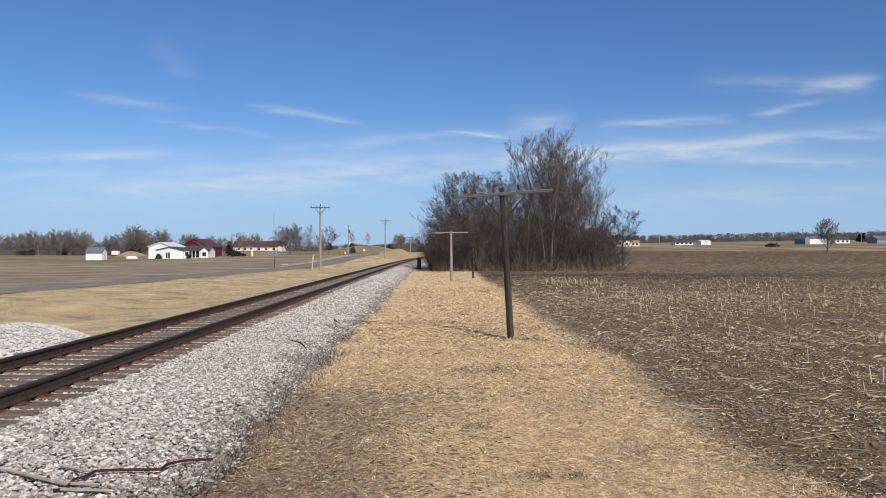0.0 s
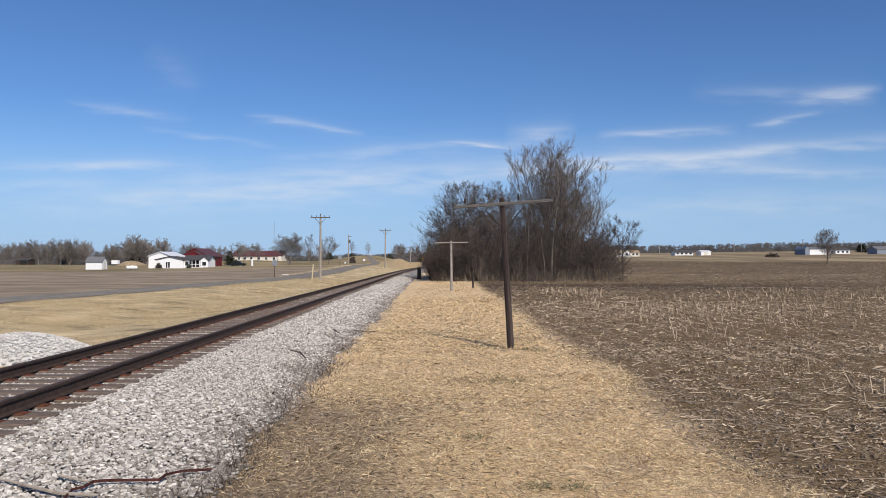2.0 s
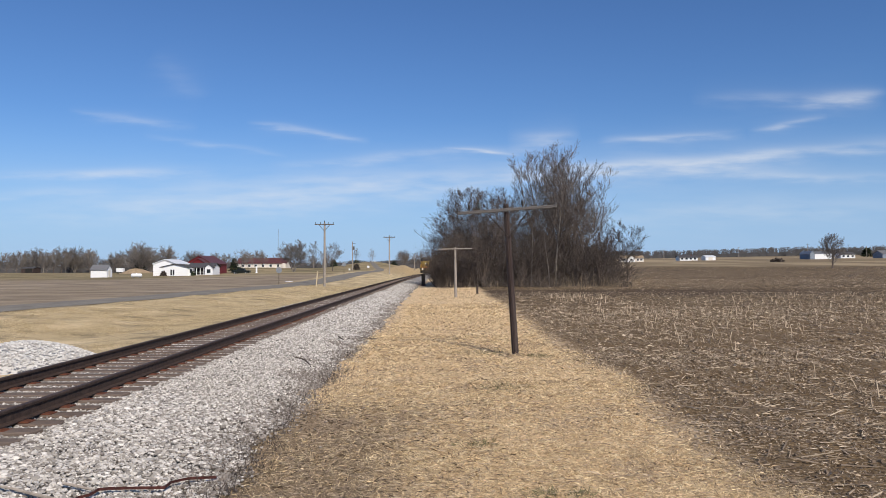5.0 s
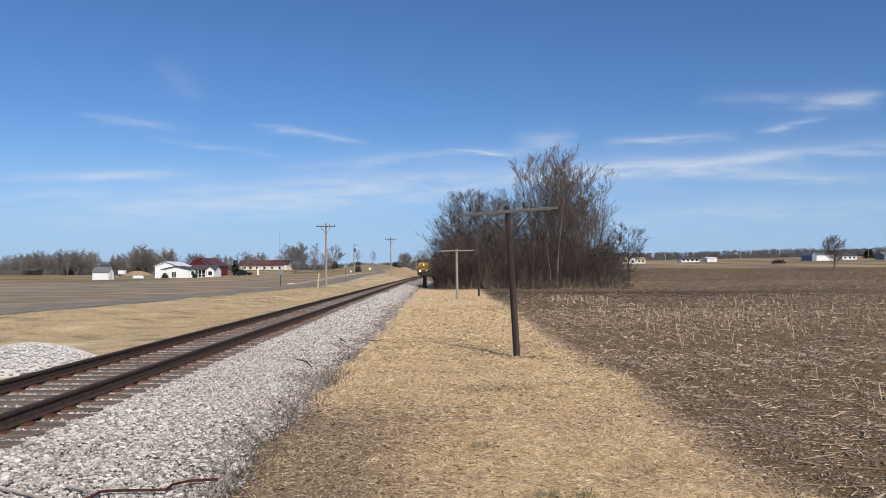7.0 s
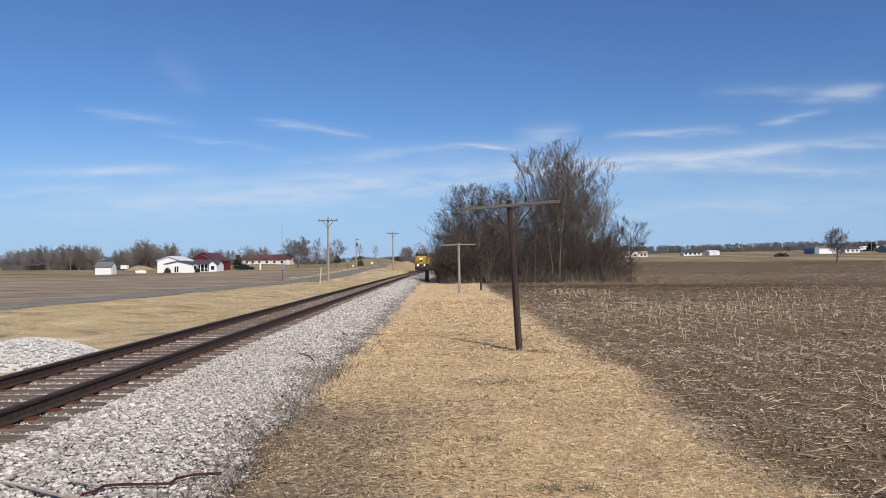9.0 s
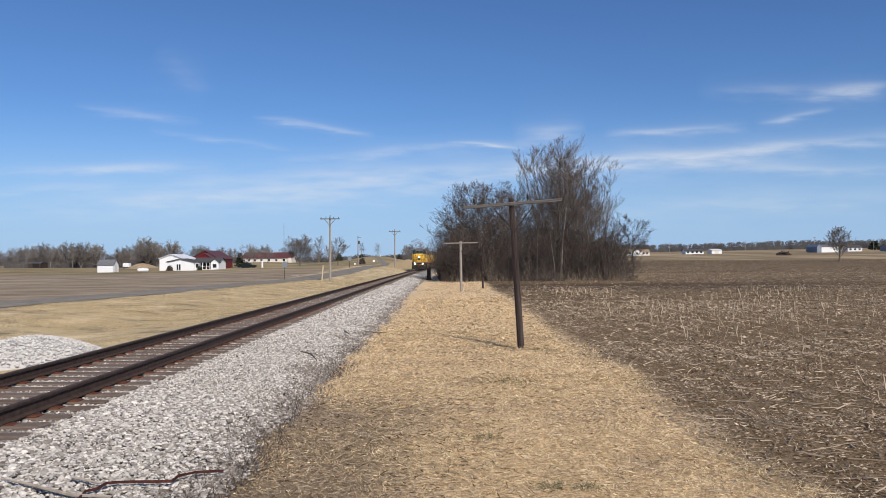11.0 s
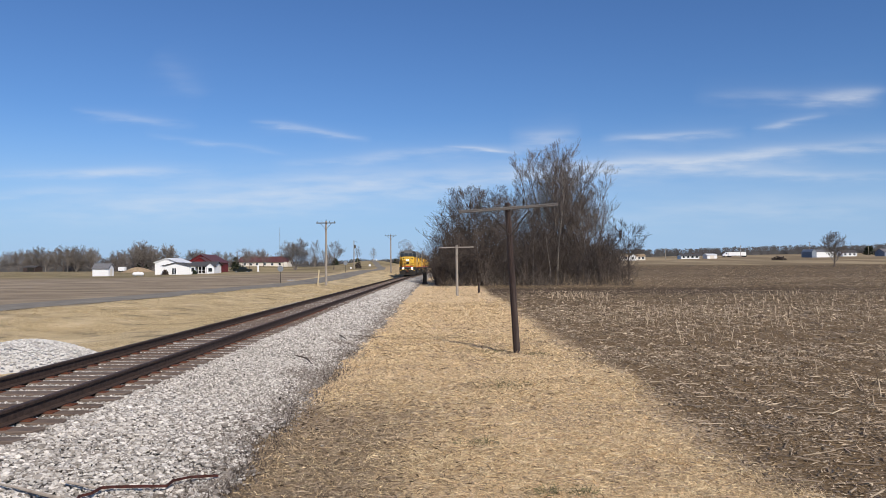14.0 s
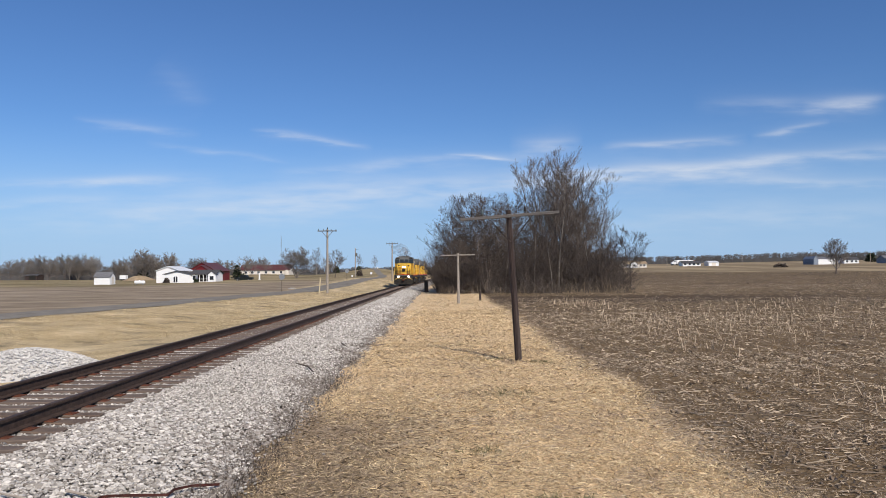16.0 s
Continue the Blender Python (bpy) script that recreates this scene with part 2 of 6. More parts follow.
def part(name, bm, mat_, parent=None, label=""):
    """Links a bmesh (or a mesh) as one mesh object under a thing."""
    if isinstance(bm, bmesh.types.BMesh):
        me = bpy.data.meshes.new(name)
        bm.to_mesh(me)
        bm.free()
        me.materials.append(mat_)
    else:
        me = bm
    ob = new(name, me)
    if parent is not None:
        ob.parent = parent
    if label:
        tagged(ob, label)
    return ob


def thing(name, m, label, category, group="", kind=""):
    ob = new(name)
    ob.empty_display_size = 0.2
    ob.matrix_basis = m
    return tagged(ob, label, category, group, kind)


def add_box(bm, lo, hi, bevel=0.0, m=None):
    r = bmesh.ops.create_cube(bm, size=1.0)["verts"]
    c = [(a + b) / 2 for a, b in zip(lo, hi)]
    s = [b - a for a, b in zip(lo, hi)]
    for q in r:
        q.co = Vector((q.co.x * s[0] + c[0], q.co.y * s[1] + c[1], q.co.z * s[2] + c[2]))
    if bevel:
        edges = list({e for q in r for e in q.link_edges})
        made = bmesh.ops.bevel(bm, geom=edges, offset=bevel, segments=1, affect="EDGES")
        r = list({q for f in made["faces"] for q in f.verts} | {q for q in r if q.is_valid})
    if m is not None:
        bmesh.ops.transform(bm, matrix=m, verts=r)
    return r


def box(lo, hi, bevel=0.0, m=None):
    bm = bmesh.new()
    add_box(bm, lo, hi, bevel, m)
    return bm


def add_tube(bm, points, radii, sides=8, cap=True):
    """A round bar through the points."""
    rings = []
    pts = [Vector(p) for p in points]
    for i, p in enumerate(pts):
        d = (pts[min(i + 1, len(pts) - 1)] - pts[max(i - 1, 0)]).normalized()
        a = d.orthogonal().normalized() if i == 0 else (rings_a - d * rings_a.dot(d)).normalized()
        rings_a = a
        b = d.cross(a)
        r = radii[i] if isinstance(radii, (list, tuple)) else radii
        rings.append([bm.verts.new(p + (a * math.cos(k * math.tau / sides) + b * math.sin(k * math.tau / sides)) * r) for k in range(sides)])
    for q, w in zip(rings, rings[1:]):
        for k in range(sides):
            bm.faces.new((q[k], q[(k + 1) % sides], w[(k + 1) % sides], w[k]))
    if cap:
        bm.faces.new(rings[0][::-1])
        bm.faces.new(rings[-1])


def tube(points, radii, sides=8):
    bm = bmesh.new()
    add_tube(bm, points, radii, sides)
    return bm


def prism(outline, y0, y1, axis="y"):
    """An outline in x, z drawn out along y (or in y, z along x)."""
    bm = bmesh.new()
    put = (lambda a, b, t: (a, t, b)) if axis == "y" else (lambda a, b, t: (t, a, b))
    q = [bm.verts.new(put(a, b, y0)) for a, b in outline]
    w = [bm.verts.new(put(a, b, y1)) for a, b in outline]
    n = len(outline)
    for k in range(n):
        bm.faces.new((q[k], q[(k + 1) % n], w[(k + 1) % n], w[k]))
    bm.faces.new(q[::-1])
    bm.faces.new(w)
    bmesh.ops.recalc_face_normals(bm, faces=bm.faces)
    return bm


# ---------------------------------------------------------------- lie of the land
_k = [(rng.normal(0, 1), rng.normal(0, 1), rng.uniform(0, 6.28)) for _ in range(24)]


def waves(x, y, size):
    """Smooth vectorised noise of about unit range, features of the given size."""
    t = 0
    for a, b, c in _k:
        t = t + np.sin((a * x + b * y) * 2.2 / size + c)
    return t / 5.0


def gz(x, y):
    """Ground height."""
    x, y = np.asarray(x, float), np.asarray(y, float)
    z = 0.012 * waves(x, y, 0.7) + 0.02 * waves(x + 7, y, 3.0)
    far = np.clip((np.hypot(x, y) - 60) / 100, 0, 1)
    z = z + far * 0.10 * waves(x, y, 45)
    bank = np.clip((y - 95) / 60, 0, 1) * np.clip((-9.6 - x) / 2.5, 0, 1) * np.clip((x + 62) / 30, 0, 1)
    z = z + 1.2 * bank
    z = z + 3.0 * np.exp(-((x + 33) / 13) ** 2 - ((y - 330) / 60) ** 2)
    z = z + 1.6 * np.exp(-((x + 15.5) / 3.2) ** 2 - ((y - 268) / 26) ** 2)
    z = z + 2.2 * np.exp(-((x + 75) / 30) ** 2 - ((y - 310) / 55) ** 2)
    z = z + np.clip((x - 5) / 60, 0, 1) * 5.2 * np.clip((y - 120) / 330, 0, 1.3) ** 1.3 * (1 + np.clip(x - 100, 0, 300) / 500)
    z = z + 0.06 * np.clip((x - 3) / 1.5, 0, 1) * np.sin((x - 3) * math.tau / 0.76) * 0.35 * np.exp(-np.clip(y - 40, 0, 500) / 30)
    ditch = -0.22 * np.exp(-((x + 12.5) / 2.2) ** 2)
    return z + ditch - fall(y) * np.clip((12 - np.abs(x + 7)) / 6, 0, 1)


def fall(y):
    """How far the railway has sunk below its height at the start of the strip."""
    return 0.0024 * np.clip(np.asarray(y, float) - 8, 0, 112)


def track_x(y):
    """The track's middle: straight, then a slow bend to the right."""
    y = np.asarray(y, float)
    return -5.645 - 0.0154 * y + 0.00022 * np.maximum(y - 100, 0) ** 2


RAIL_TOP = 0.55


def ground_material():
    m = bpy.data.materials.new("open ground")
    m.use_nodes = True
    nt = m.node_tree
    N, L = nt.nodes.new, nt.links.new
    b = nt.nodes["Principled BSDF"]
    b.inputs["Roughness"].default_value = 0.95
    b.inputs["Specular IOR Level"].default_value = 0.15
    geo = N("ShaderNodeNewGeometry")
    sep = N("ShaderNodeSeparateXYZ")
    L(geo.outputs["Position"], sep.inputs[0])
    X, Y = sep.outputs[0], sep.outputs[1]

    def noise_at(sc, detail=6, stretch=(1, 1, 1)):
        mp = N("ShaderNodeMapping")
        mp.inputs["Scale"].default_value = stretch
        L(geo.outputs["Position"], mp.inputs["Vector"])
        n = N("ShaderNodeTexNoise")
        n.inputs["Scale"].default_value, n.inputs["Detail"].default_value, n.inputs["Roughness"].default_value = sc, detail, 0.62
        L(mp.outputs[0], n.inputs["Vector"])
        return n.outputs["Fac"]

    def val(op, a, c):
        n = N("ShaderNodeMath")
        n.operation = op
        for k, w in enumerate((a, c)):
            if isinstance(w, (int, float)):
                n.inputs[k].default_value = w
            else:
                L(w, n.inputs[k])
        return n.outputs[0]

    def ramp(f, a, c):
        r = N("ShaderNodeMapRange")
        r.interpolation_type = "SMOOTHSTEP"
        r.inputs[1].default_value, r.inputs[2].default_value = a, c
        L(f, r.inputs[0])
        return r.outputs[0]

    def mixed(f, a, c):
        x = N("ShaderNodeMix")
        x.data_type = "RGBA"
        for sock, w in ((x.inputs["Factor"], f), (x.inputs[6], a), (x.inputs[7], c)):
            if isinstance(w, tuple):
                sock.default_value = (*w, 1)
            elif isinstance(w, float):
                sock.default_value = w
            else:
                L(w, sock)
        return x.outputs[2]

    def wobble(axis, sc, amp):
        return val("ADD", axis, val("MULTIPLY", val("SUBTRACT", noise_at(sc, 4), 0.5), amp))

    fine = noise_at(22, 8)
    mid = noise_at(1.6, 6)
    broad = noise_at(0.12, 5)
    xw = wobble(X, 0.5, 1.6)
    # mown straw strip
    straw = mixed(ramp(fine, 0.35, 0.65), (0.36, 0.25, 0.14), (0.90, 0.68, 0.42))
    straw = mixed(val("MULTIPLY", ramp(mid, 0.52, 0.72), 0.7), straw, (0.40, 0.29, 0.175))
    dull = mixed(ramp(fine, 0.3, 0.7), (0.12, 0.088, 0.056), (0.30, 0.222, 0.142))
    strip = mixed(val("MULTIPLY", ramp(xw, 0.3, -1.1), ramp(wobble(Y, 0.4, 6.0), 15.0, 8.0)), straw, dull)
    # tilled field under corn residue
    soil = mixed(ramp(fine, 0.3, 0.7), (0.060, 0.038, 0.019), (0.25, 0.170, 0.092))
    soil = mixed(ramp(noise_at(2.0, 5, (3, 0.5, 1)), 0.45, 0.75), soil, (0.20, 0.150, 0.098))
    yw = wobble(Y, 0.08, 7.0)
    far_field = mixed(ramp(noise_at(2.6, 10, (1, 0.5, 1)), 0.40, 0.62), (0.050, 0.034, 0.019), (0.23, 0.162, 0.092))
    soil = mixed(ramp(yw, 25.0, 60.0), soil, far_field)
    dark_band = val("MULTIPLY", val("MULTIPLY", ramp(yw, 53.0, 59.0), ramp(yw, 73.0, 66.0)), ramp(wobble(X, 0.15, 14.0), 44.0, 20.0))
    soil = mixed(val("MULTIPLY", dark_band, 0.75), soil, (0.070, 0.047, 0.029))
    pale = mixed(ramp(noise_at(0.03, 5, (1, 0.3, 1)), 0.4, 0.6), (0.20, 0.15, 0.09), (0.33, 0.255, 0.155))
    soil = mixed(ramp(yw, 255.0, 285.0), soil, pale)
    right = mixed(ramp(xw, 2.6, 3.7), strip, soil)
    # left of the track: rough grass, beyond the road a bare lot and yards
    verge = mixed(ramp(fine, 0.3, 0.7), (0.26, 0.198, 0.11), (0.70, 0.545, 0.32))
    verge = mixed(ramp(noise_at(0.9, 8, (0.5, 0.8, 1)), 0.48, 0.66), verge, (0.19, 0.150, 0.09))
    verge = mixed(val("MULTIPLY", ramp(noise_at(0.35, 5), 0.5, 0.7), 0.6), verge, (0.78, 0.62, 0.39))
    lot = mixed(ramp(noise_at(0.25, 8, (0.6, 1.0, 1)), 0.35, 0.65), (0.20, 0.155, 0.108), (0.32, 0.252, 0.176))
    lot = mixed(ramp(noise_at(0.10, 6, (0.3, 1.0, 1)), 0.56, 0.72), lot, (0.46, 0.38, 0.295))
    yard = mixed(ramp(noise_at(0.09, 6, (0.4, 1, 1)), 0.38, 0.62), (0.17, 0.135, 0.07), (0.32, 0.25, 0.14))
    yard = mixed(ramp(broad, 0.55, 0.7), yard, (0.12, 0.11, 0.05))
    lot_f = val("MULTIPLY", ramp(wobble(Y, 0.05, 30.0), 150.0, 122.0), 1.0)
    away = mixed(lot_f, yard, lot)
    left = mixed(ramp(wobble(X, 0.3, 1.2), -19.6, -22.6), verge, away)
    left = mixed(ramp(Y, 165.0, 230.0), left, yard)
    left = mixed(val("MULTIPLY", ramp(Y, 150.0, 210.0), ramp(X, -24.0, -19.0)), left, mixed(ramp(fine, 0.3, 0.7), (0.26, 0.185, 0.095), (0.56, 0.42, 0.24)))
    near_bed = mixed(ramp(fine, 0.3, 0.7), (0.13, 0.10, 0.075), (0.30, 0.25, 0.20))
    left = mixed(val("MULTIPLY", ramp(X, -9.6, -8.8), ramp(wobble(X, 0.9, 0.5), -9.0, -8.6)), left, near_bed)
    col = mixed(ramp(X, -4.0, -3.5), left, right)
    L(col, b.inputs["Base Color"])
    bp = N("ShaderNodeBump")
    bp.inputs["Strength"].default_value, bp.inputs["Distance"].default_value = 0.8, 0.05
    L(noise_at(14, 8), bp.inputs["Height"])
    L(bp.outputs[0], b.inputs["Normal"])
    return m


def make_ground():
    xs = np.unique(np.concatenate([np.arange(-3, 12, 0.24), np.arange(-30, -3, 0.6), np.arange(12, 40, 0.6), np.arange(-160, 160, 5), np.geomspace(160, 4200, 14), -np.geomspace(160, 4200, 14)]))
    ys = np.unique(np.concatenate([np.arange(4, 30, 0.2), np.arange(30, 70, 0.8), np.arange(70, 480, 5), -np.geomspace(2, 3000, 16), np.array([0, 2]), np.geomspace(480, 4500, 12)]))
    gx, gy = np.meshgrid(xs, ys)
    v = np.stack([gx, gy, gz(gx, gy)], -1).reshape(-1, 3)
    nx, ny = len(xs), len(ys)
    i = (np.arange(ny - 1)[:, None] * nx + np.arange(nx - 1)[None]).reshape(-1)
    f = np.stack([i, i + 1, i + nx + 1, i + nx], -1)
    ob = new("ground", mesh_of("ground", v, f, ground_material(), smooth=True))
    tagged(ob, "flat farmland of dry grass, bare soil and corn stubble", "ground", kind="structure")


make_ground()


def ribbon(name, xl, xr, ys, lift, mat_, label, category):
    v, f = [], []
    for k, y in enumerate(ys):
        a, c = xl(y), xr(y)
        for w in (0, 0.25, 0.5, 0.75, 1):
            x = a + (c - a) * w
            v.append((x, y, float(gz(x, y)) + lift + 0.05 * (1 - (2 * w - 1) ** 2)))
        if k:
            for j in range(4):
                p = (k - 1) * 5 + j
                f.append((p, p + 1, p + 6, p + 5))
    ob = new(name, mesh_of(name, v, f, mat_, smooth=True))
    tagged(ob, label, category, kind="structure")
    return ob


def road_edge(y):
    """The road's edge towards the railway: it draws near the track, then swings away behind the bank."""
    return np.interp(y, [-200, 30, 40, 50, 62, 80, 97, 115, 156, 200, 240, 300, 360], [-23.5, -22.4, -21.3, -19.9, -19.0, -18.0, -16.7, -15.8, -15.7, -17.0, -20.0, -28.0, -40.0])


ribbon("road", lambda y: float(road_edge(y)) - 4.2 + 1.7 * min(max((y - 105) / 60, 0), 1), lambda y: float(road_edge(y)), list(range(-200, 360, 4)), 0.03, M["asphalt"], "worn grey two-lane asphalt country road beside the railway", "road")


# ---------------------------------------------------------------- railway
def make_track():
    bed = thing("railway_bed", Matrix(), "ballasted single railway track bed of pale crushed limestone", "track bed", kind="structure")
    ys = np.concatenate([np.arange(-40, 60, 0.5), np.arange(60, 334, 4)])
    prof = [(-3.4, -0.3), (-2.9, 0.0), (-2.1, 0.18), (-1.5, 0.315), (-0.8, 0.336), (0, 0.334), (0.8, 0.336), (1.2, 0.336), (1.6, 0.328), (2.2, 0.25), (2.9, 0.13), (3.6, 0.02), (4.1, -0.25)]
    v, f = [], []
    n = len(prof)
    for k, y in enumerate(ys):
        for s, z in prof:
            v.append((float(track_x(y)) + s + 0.05 * float(waves(s * 3, y, 1.5)) * (abs(s) > 2) + (0.11 * float(waves(y, y * 0.3, 1.6)) - 0.10) * (s > 2.5), y, z - float(fall(y)) - (0.022 if s > 1.4 else 0.0) + 0.008 * float(waves(s * 5, y, 0.8))))
        if k:
            f += [((k - 1) * n + j, (k - 1) * n + j + 1, k * n + j + 1, k * n + j) for j in range(n - 1)]
    part("bed", mesh_of("bed", v, f, M["ballast"], smooth=True), None, bed)

    # rails: a foot, a web and a head
    outline = [(-0.07, 0), (0.07, 0), (0.07, 0.012), (0.012, 0.03), (0.010, 0.125), (0.035, 0.135), (0.037, 0.165), (0.028, 0.172), (-0.028, 0.172), (-0.037, 0.165), (-0.035, 0.135), (-0.010, 0.125), (-0.012, 0.03), (-0.07, 0.012)]
    for side in (-0.7535, 0.7535):
        stops = [-60, 8, 60, 100] + list(range(108, 331, 6))
        v = [(float(track_x(y)) + side + p, y, q + RAIL_TOP - 0.172 - float(fall(y))) for y in stops for p, q in outline]
        k = len(outline)
        f = [(i * k + j, i * k + (j + 1) % k, i * k + k + (j + 1) % k, i * k + k + j) for i in range(len(stops) - 1) for j in range(k)]
        rail = part("rail", mesh_of("rail", v, f, M["rail"]), None, bed, "rust-brown steel rail with a dark worn head")
        rail.data.materials.append(M["rail_top"])
        for p in rail.data.polygons:
            if p.center.z > RAIL_TOP - 0.01:
                p.material_index = 1
    return bed


track = make_track()


TIE_Y = -12.0 + np.cumsum(0.4953 + rng.normal(0, 0.015, 690))


def make_ties(bed):
    shapes = []
    for k in range(5):
        bm = bmesh.new()
        add_box(bm, (-1.30, -0.115, -0.17), (1.30, 0.115, 0.0), 0.012)
        for q in bm.verts:
            q.co.x += 0.02 * math.sin(k * 3 + q.co.y * 20)
            q.co.y += 0.012 * math.sin(k * 7 + q.co.x * 4)
            q.co.z += 0.006 * math.sin(k * 5 + q.co.x * 6 + q.co.y * 9)
        me = bpy.data.meshes.new("tie")
        bm.to_mesh(me)
        bm.free()
        me.materials.append(M["tie"])
        shapes.append(me)
    plate = box((-0.18, -0.09, 0), (0.18, 0.09, 0.016), 0.004)
    plate_me = bpy.data.meshes.new("tie_plate")
    plate.to_mesh(plate_me)
    plate.free()
    plate_me.materials.append(M["rust"])
    rest_v, rest_f = [], []
    for n, y in enumerate(TIE_Y.tolist()):
        x, z = float(track_x(y)) + rng.normal(0, 0.03), RAIL_TOP - 0.172 - 0.012 + rng.normal(0, 0.004) - float(fall(y))
        turn = rng.normal(0, 0.6)
        if n < 290:
            ob = new("tie", shapes[n % 5])
            ob.parent, ob.matrix_basis = bed, pose(x, y, z, 0, 0, turn)
            if 26 < n < 90:
                for s in (-0.7535, 0.7535):
                    pl = new("tie_plate", plate_me)
                    pl.parent, pl.matrix_basis = bed, pose(float(track_x(y)) + s, y, RAIL_TOP - 0.188 - float(fall(y)))
        else:
            b0 = len(rest_v)
            rest_v += [(x + a, y + c, z + d) for d in (-0.15, 0) for a, c in ((-1.3, -0.115), (1.3, -0.115), (1.3, 0.115), (-1.3, 0.115))]
            rest_f += [tuple(b0 + i for i in q) for q in ((4, 5, 6, 7), (0, 1, 5, 4), (1, 2, 6, 5), (2, 3, 7, 6), (3, 0, 4, 7))]
    tagged(part("far_ties", mesh_of("far_ties", rest_v, rest_f, M["tie"]), None, bed), kind="stuff")


def scatter(name, where, size, shapes, mat_, label, category, flat=0.7, sink=0.25, parent=None):
    """Stones: where is an array of x, y, z; one joined object of kind stuff."""
    n = len(where)
    vs, fs, base = [], [], 0
    pick = rng.integers(0, len(shapes), n)
    for k, (sv, sf) in enumerate(shapes):
        w = where[pick == k]
        sz = size[pick == k]
        m_ = len(w)
        if not m_:
            continue
        a, c = rng.uniform(0, math.tau, m_), rng.normal(0, 0.5, m_)
        ca, sa, cc, sc = np.cos(a), np.sin(a), np.cos(c), np.sin(c)
        p = sv[None] * sz[:, None, None] * np.array([1, rng.uniform(0.7, 1), flat])[None, None]
        x, y, z = p[..., 0], p[..., 1], p[..., 2]
        y, z = y * cc[:, None] - z * sc[:, None], y * sc[:, None] + z * cc[:, None]
        x, y = x * ca[:, None] - y * sa[:, None], x * sa[:, None] + y * ca[:, None]
        p = np.stack([x, y, z + sz[:, None] * (0.5 - sink) * flat], -1) + w[:, None]
        vs.append(p.reshape(-1, 3))
        fs.append((sf[None] + (np.arange(m_) * len(sv))[:, None, None] + base).reshape(-1, 3))
        base += m_ * len(sv)
    ob = new(name, mesh_of(name, np.concatenate(vs), np.concatenate(fs), mat_))
    if parent is not None:
        ob.parent = parent
    return tagged(ob, label, category, kind="stuff")


def stone_shapes(count, sub):
    out = []
    for k in range(count):
        bm = bmesh.new()
        if sub:
            bmesh.ops.create_icosphere(bm, subdivisions=1, radius=0.5)
        else:
            bmesh.ops.create_cone(bm, cap_ends=True, segments=4, radius1=0.5, radius2=0.28, depth=0.8)
            bmesh.ops.delete(bm, geom=[f_ for f_ in bm.faces if f_.calc_center_median().z < -0.3], context="FACES_ONLY")
        for q in bm.verts:
            q.co *= 1 + rng.uniform(-0.42, 0.36)
            q.co.x *= 1.15
        bmesh.ops.triangulate(bm, faces=bm.faces)
        bm.verts.ensure_lookup_table()
        out.append((np.array([q.co[:] for q in bm.verts]), np.array([[q.index for q in f.verts] for f in bm.faces])))
        bm.free()
    return out


def bed_z(s):
    return np.interp(s, [-3.4, -2.9, -2.1, -1.5, -1.3, 1.22, 1.34, 1.6, 2.2, 2.9, 3.6, 4.1], [-0.3, 0.0, 0.18, 0.335, 0.340, 0.340, 0.338, 0.33, 0.25, 0.13, 0.02, 0.0])


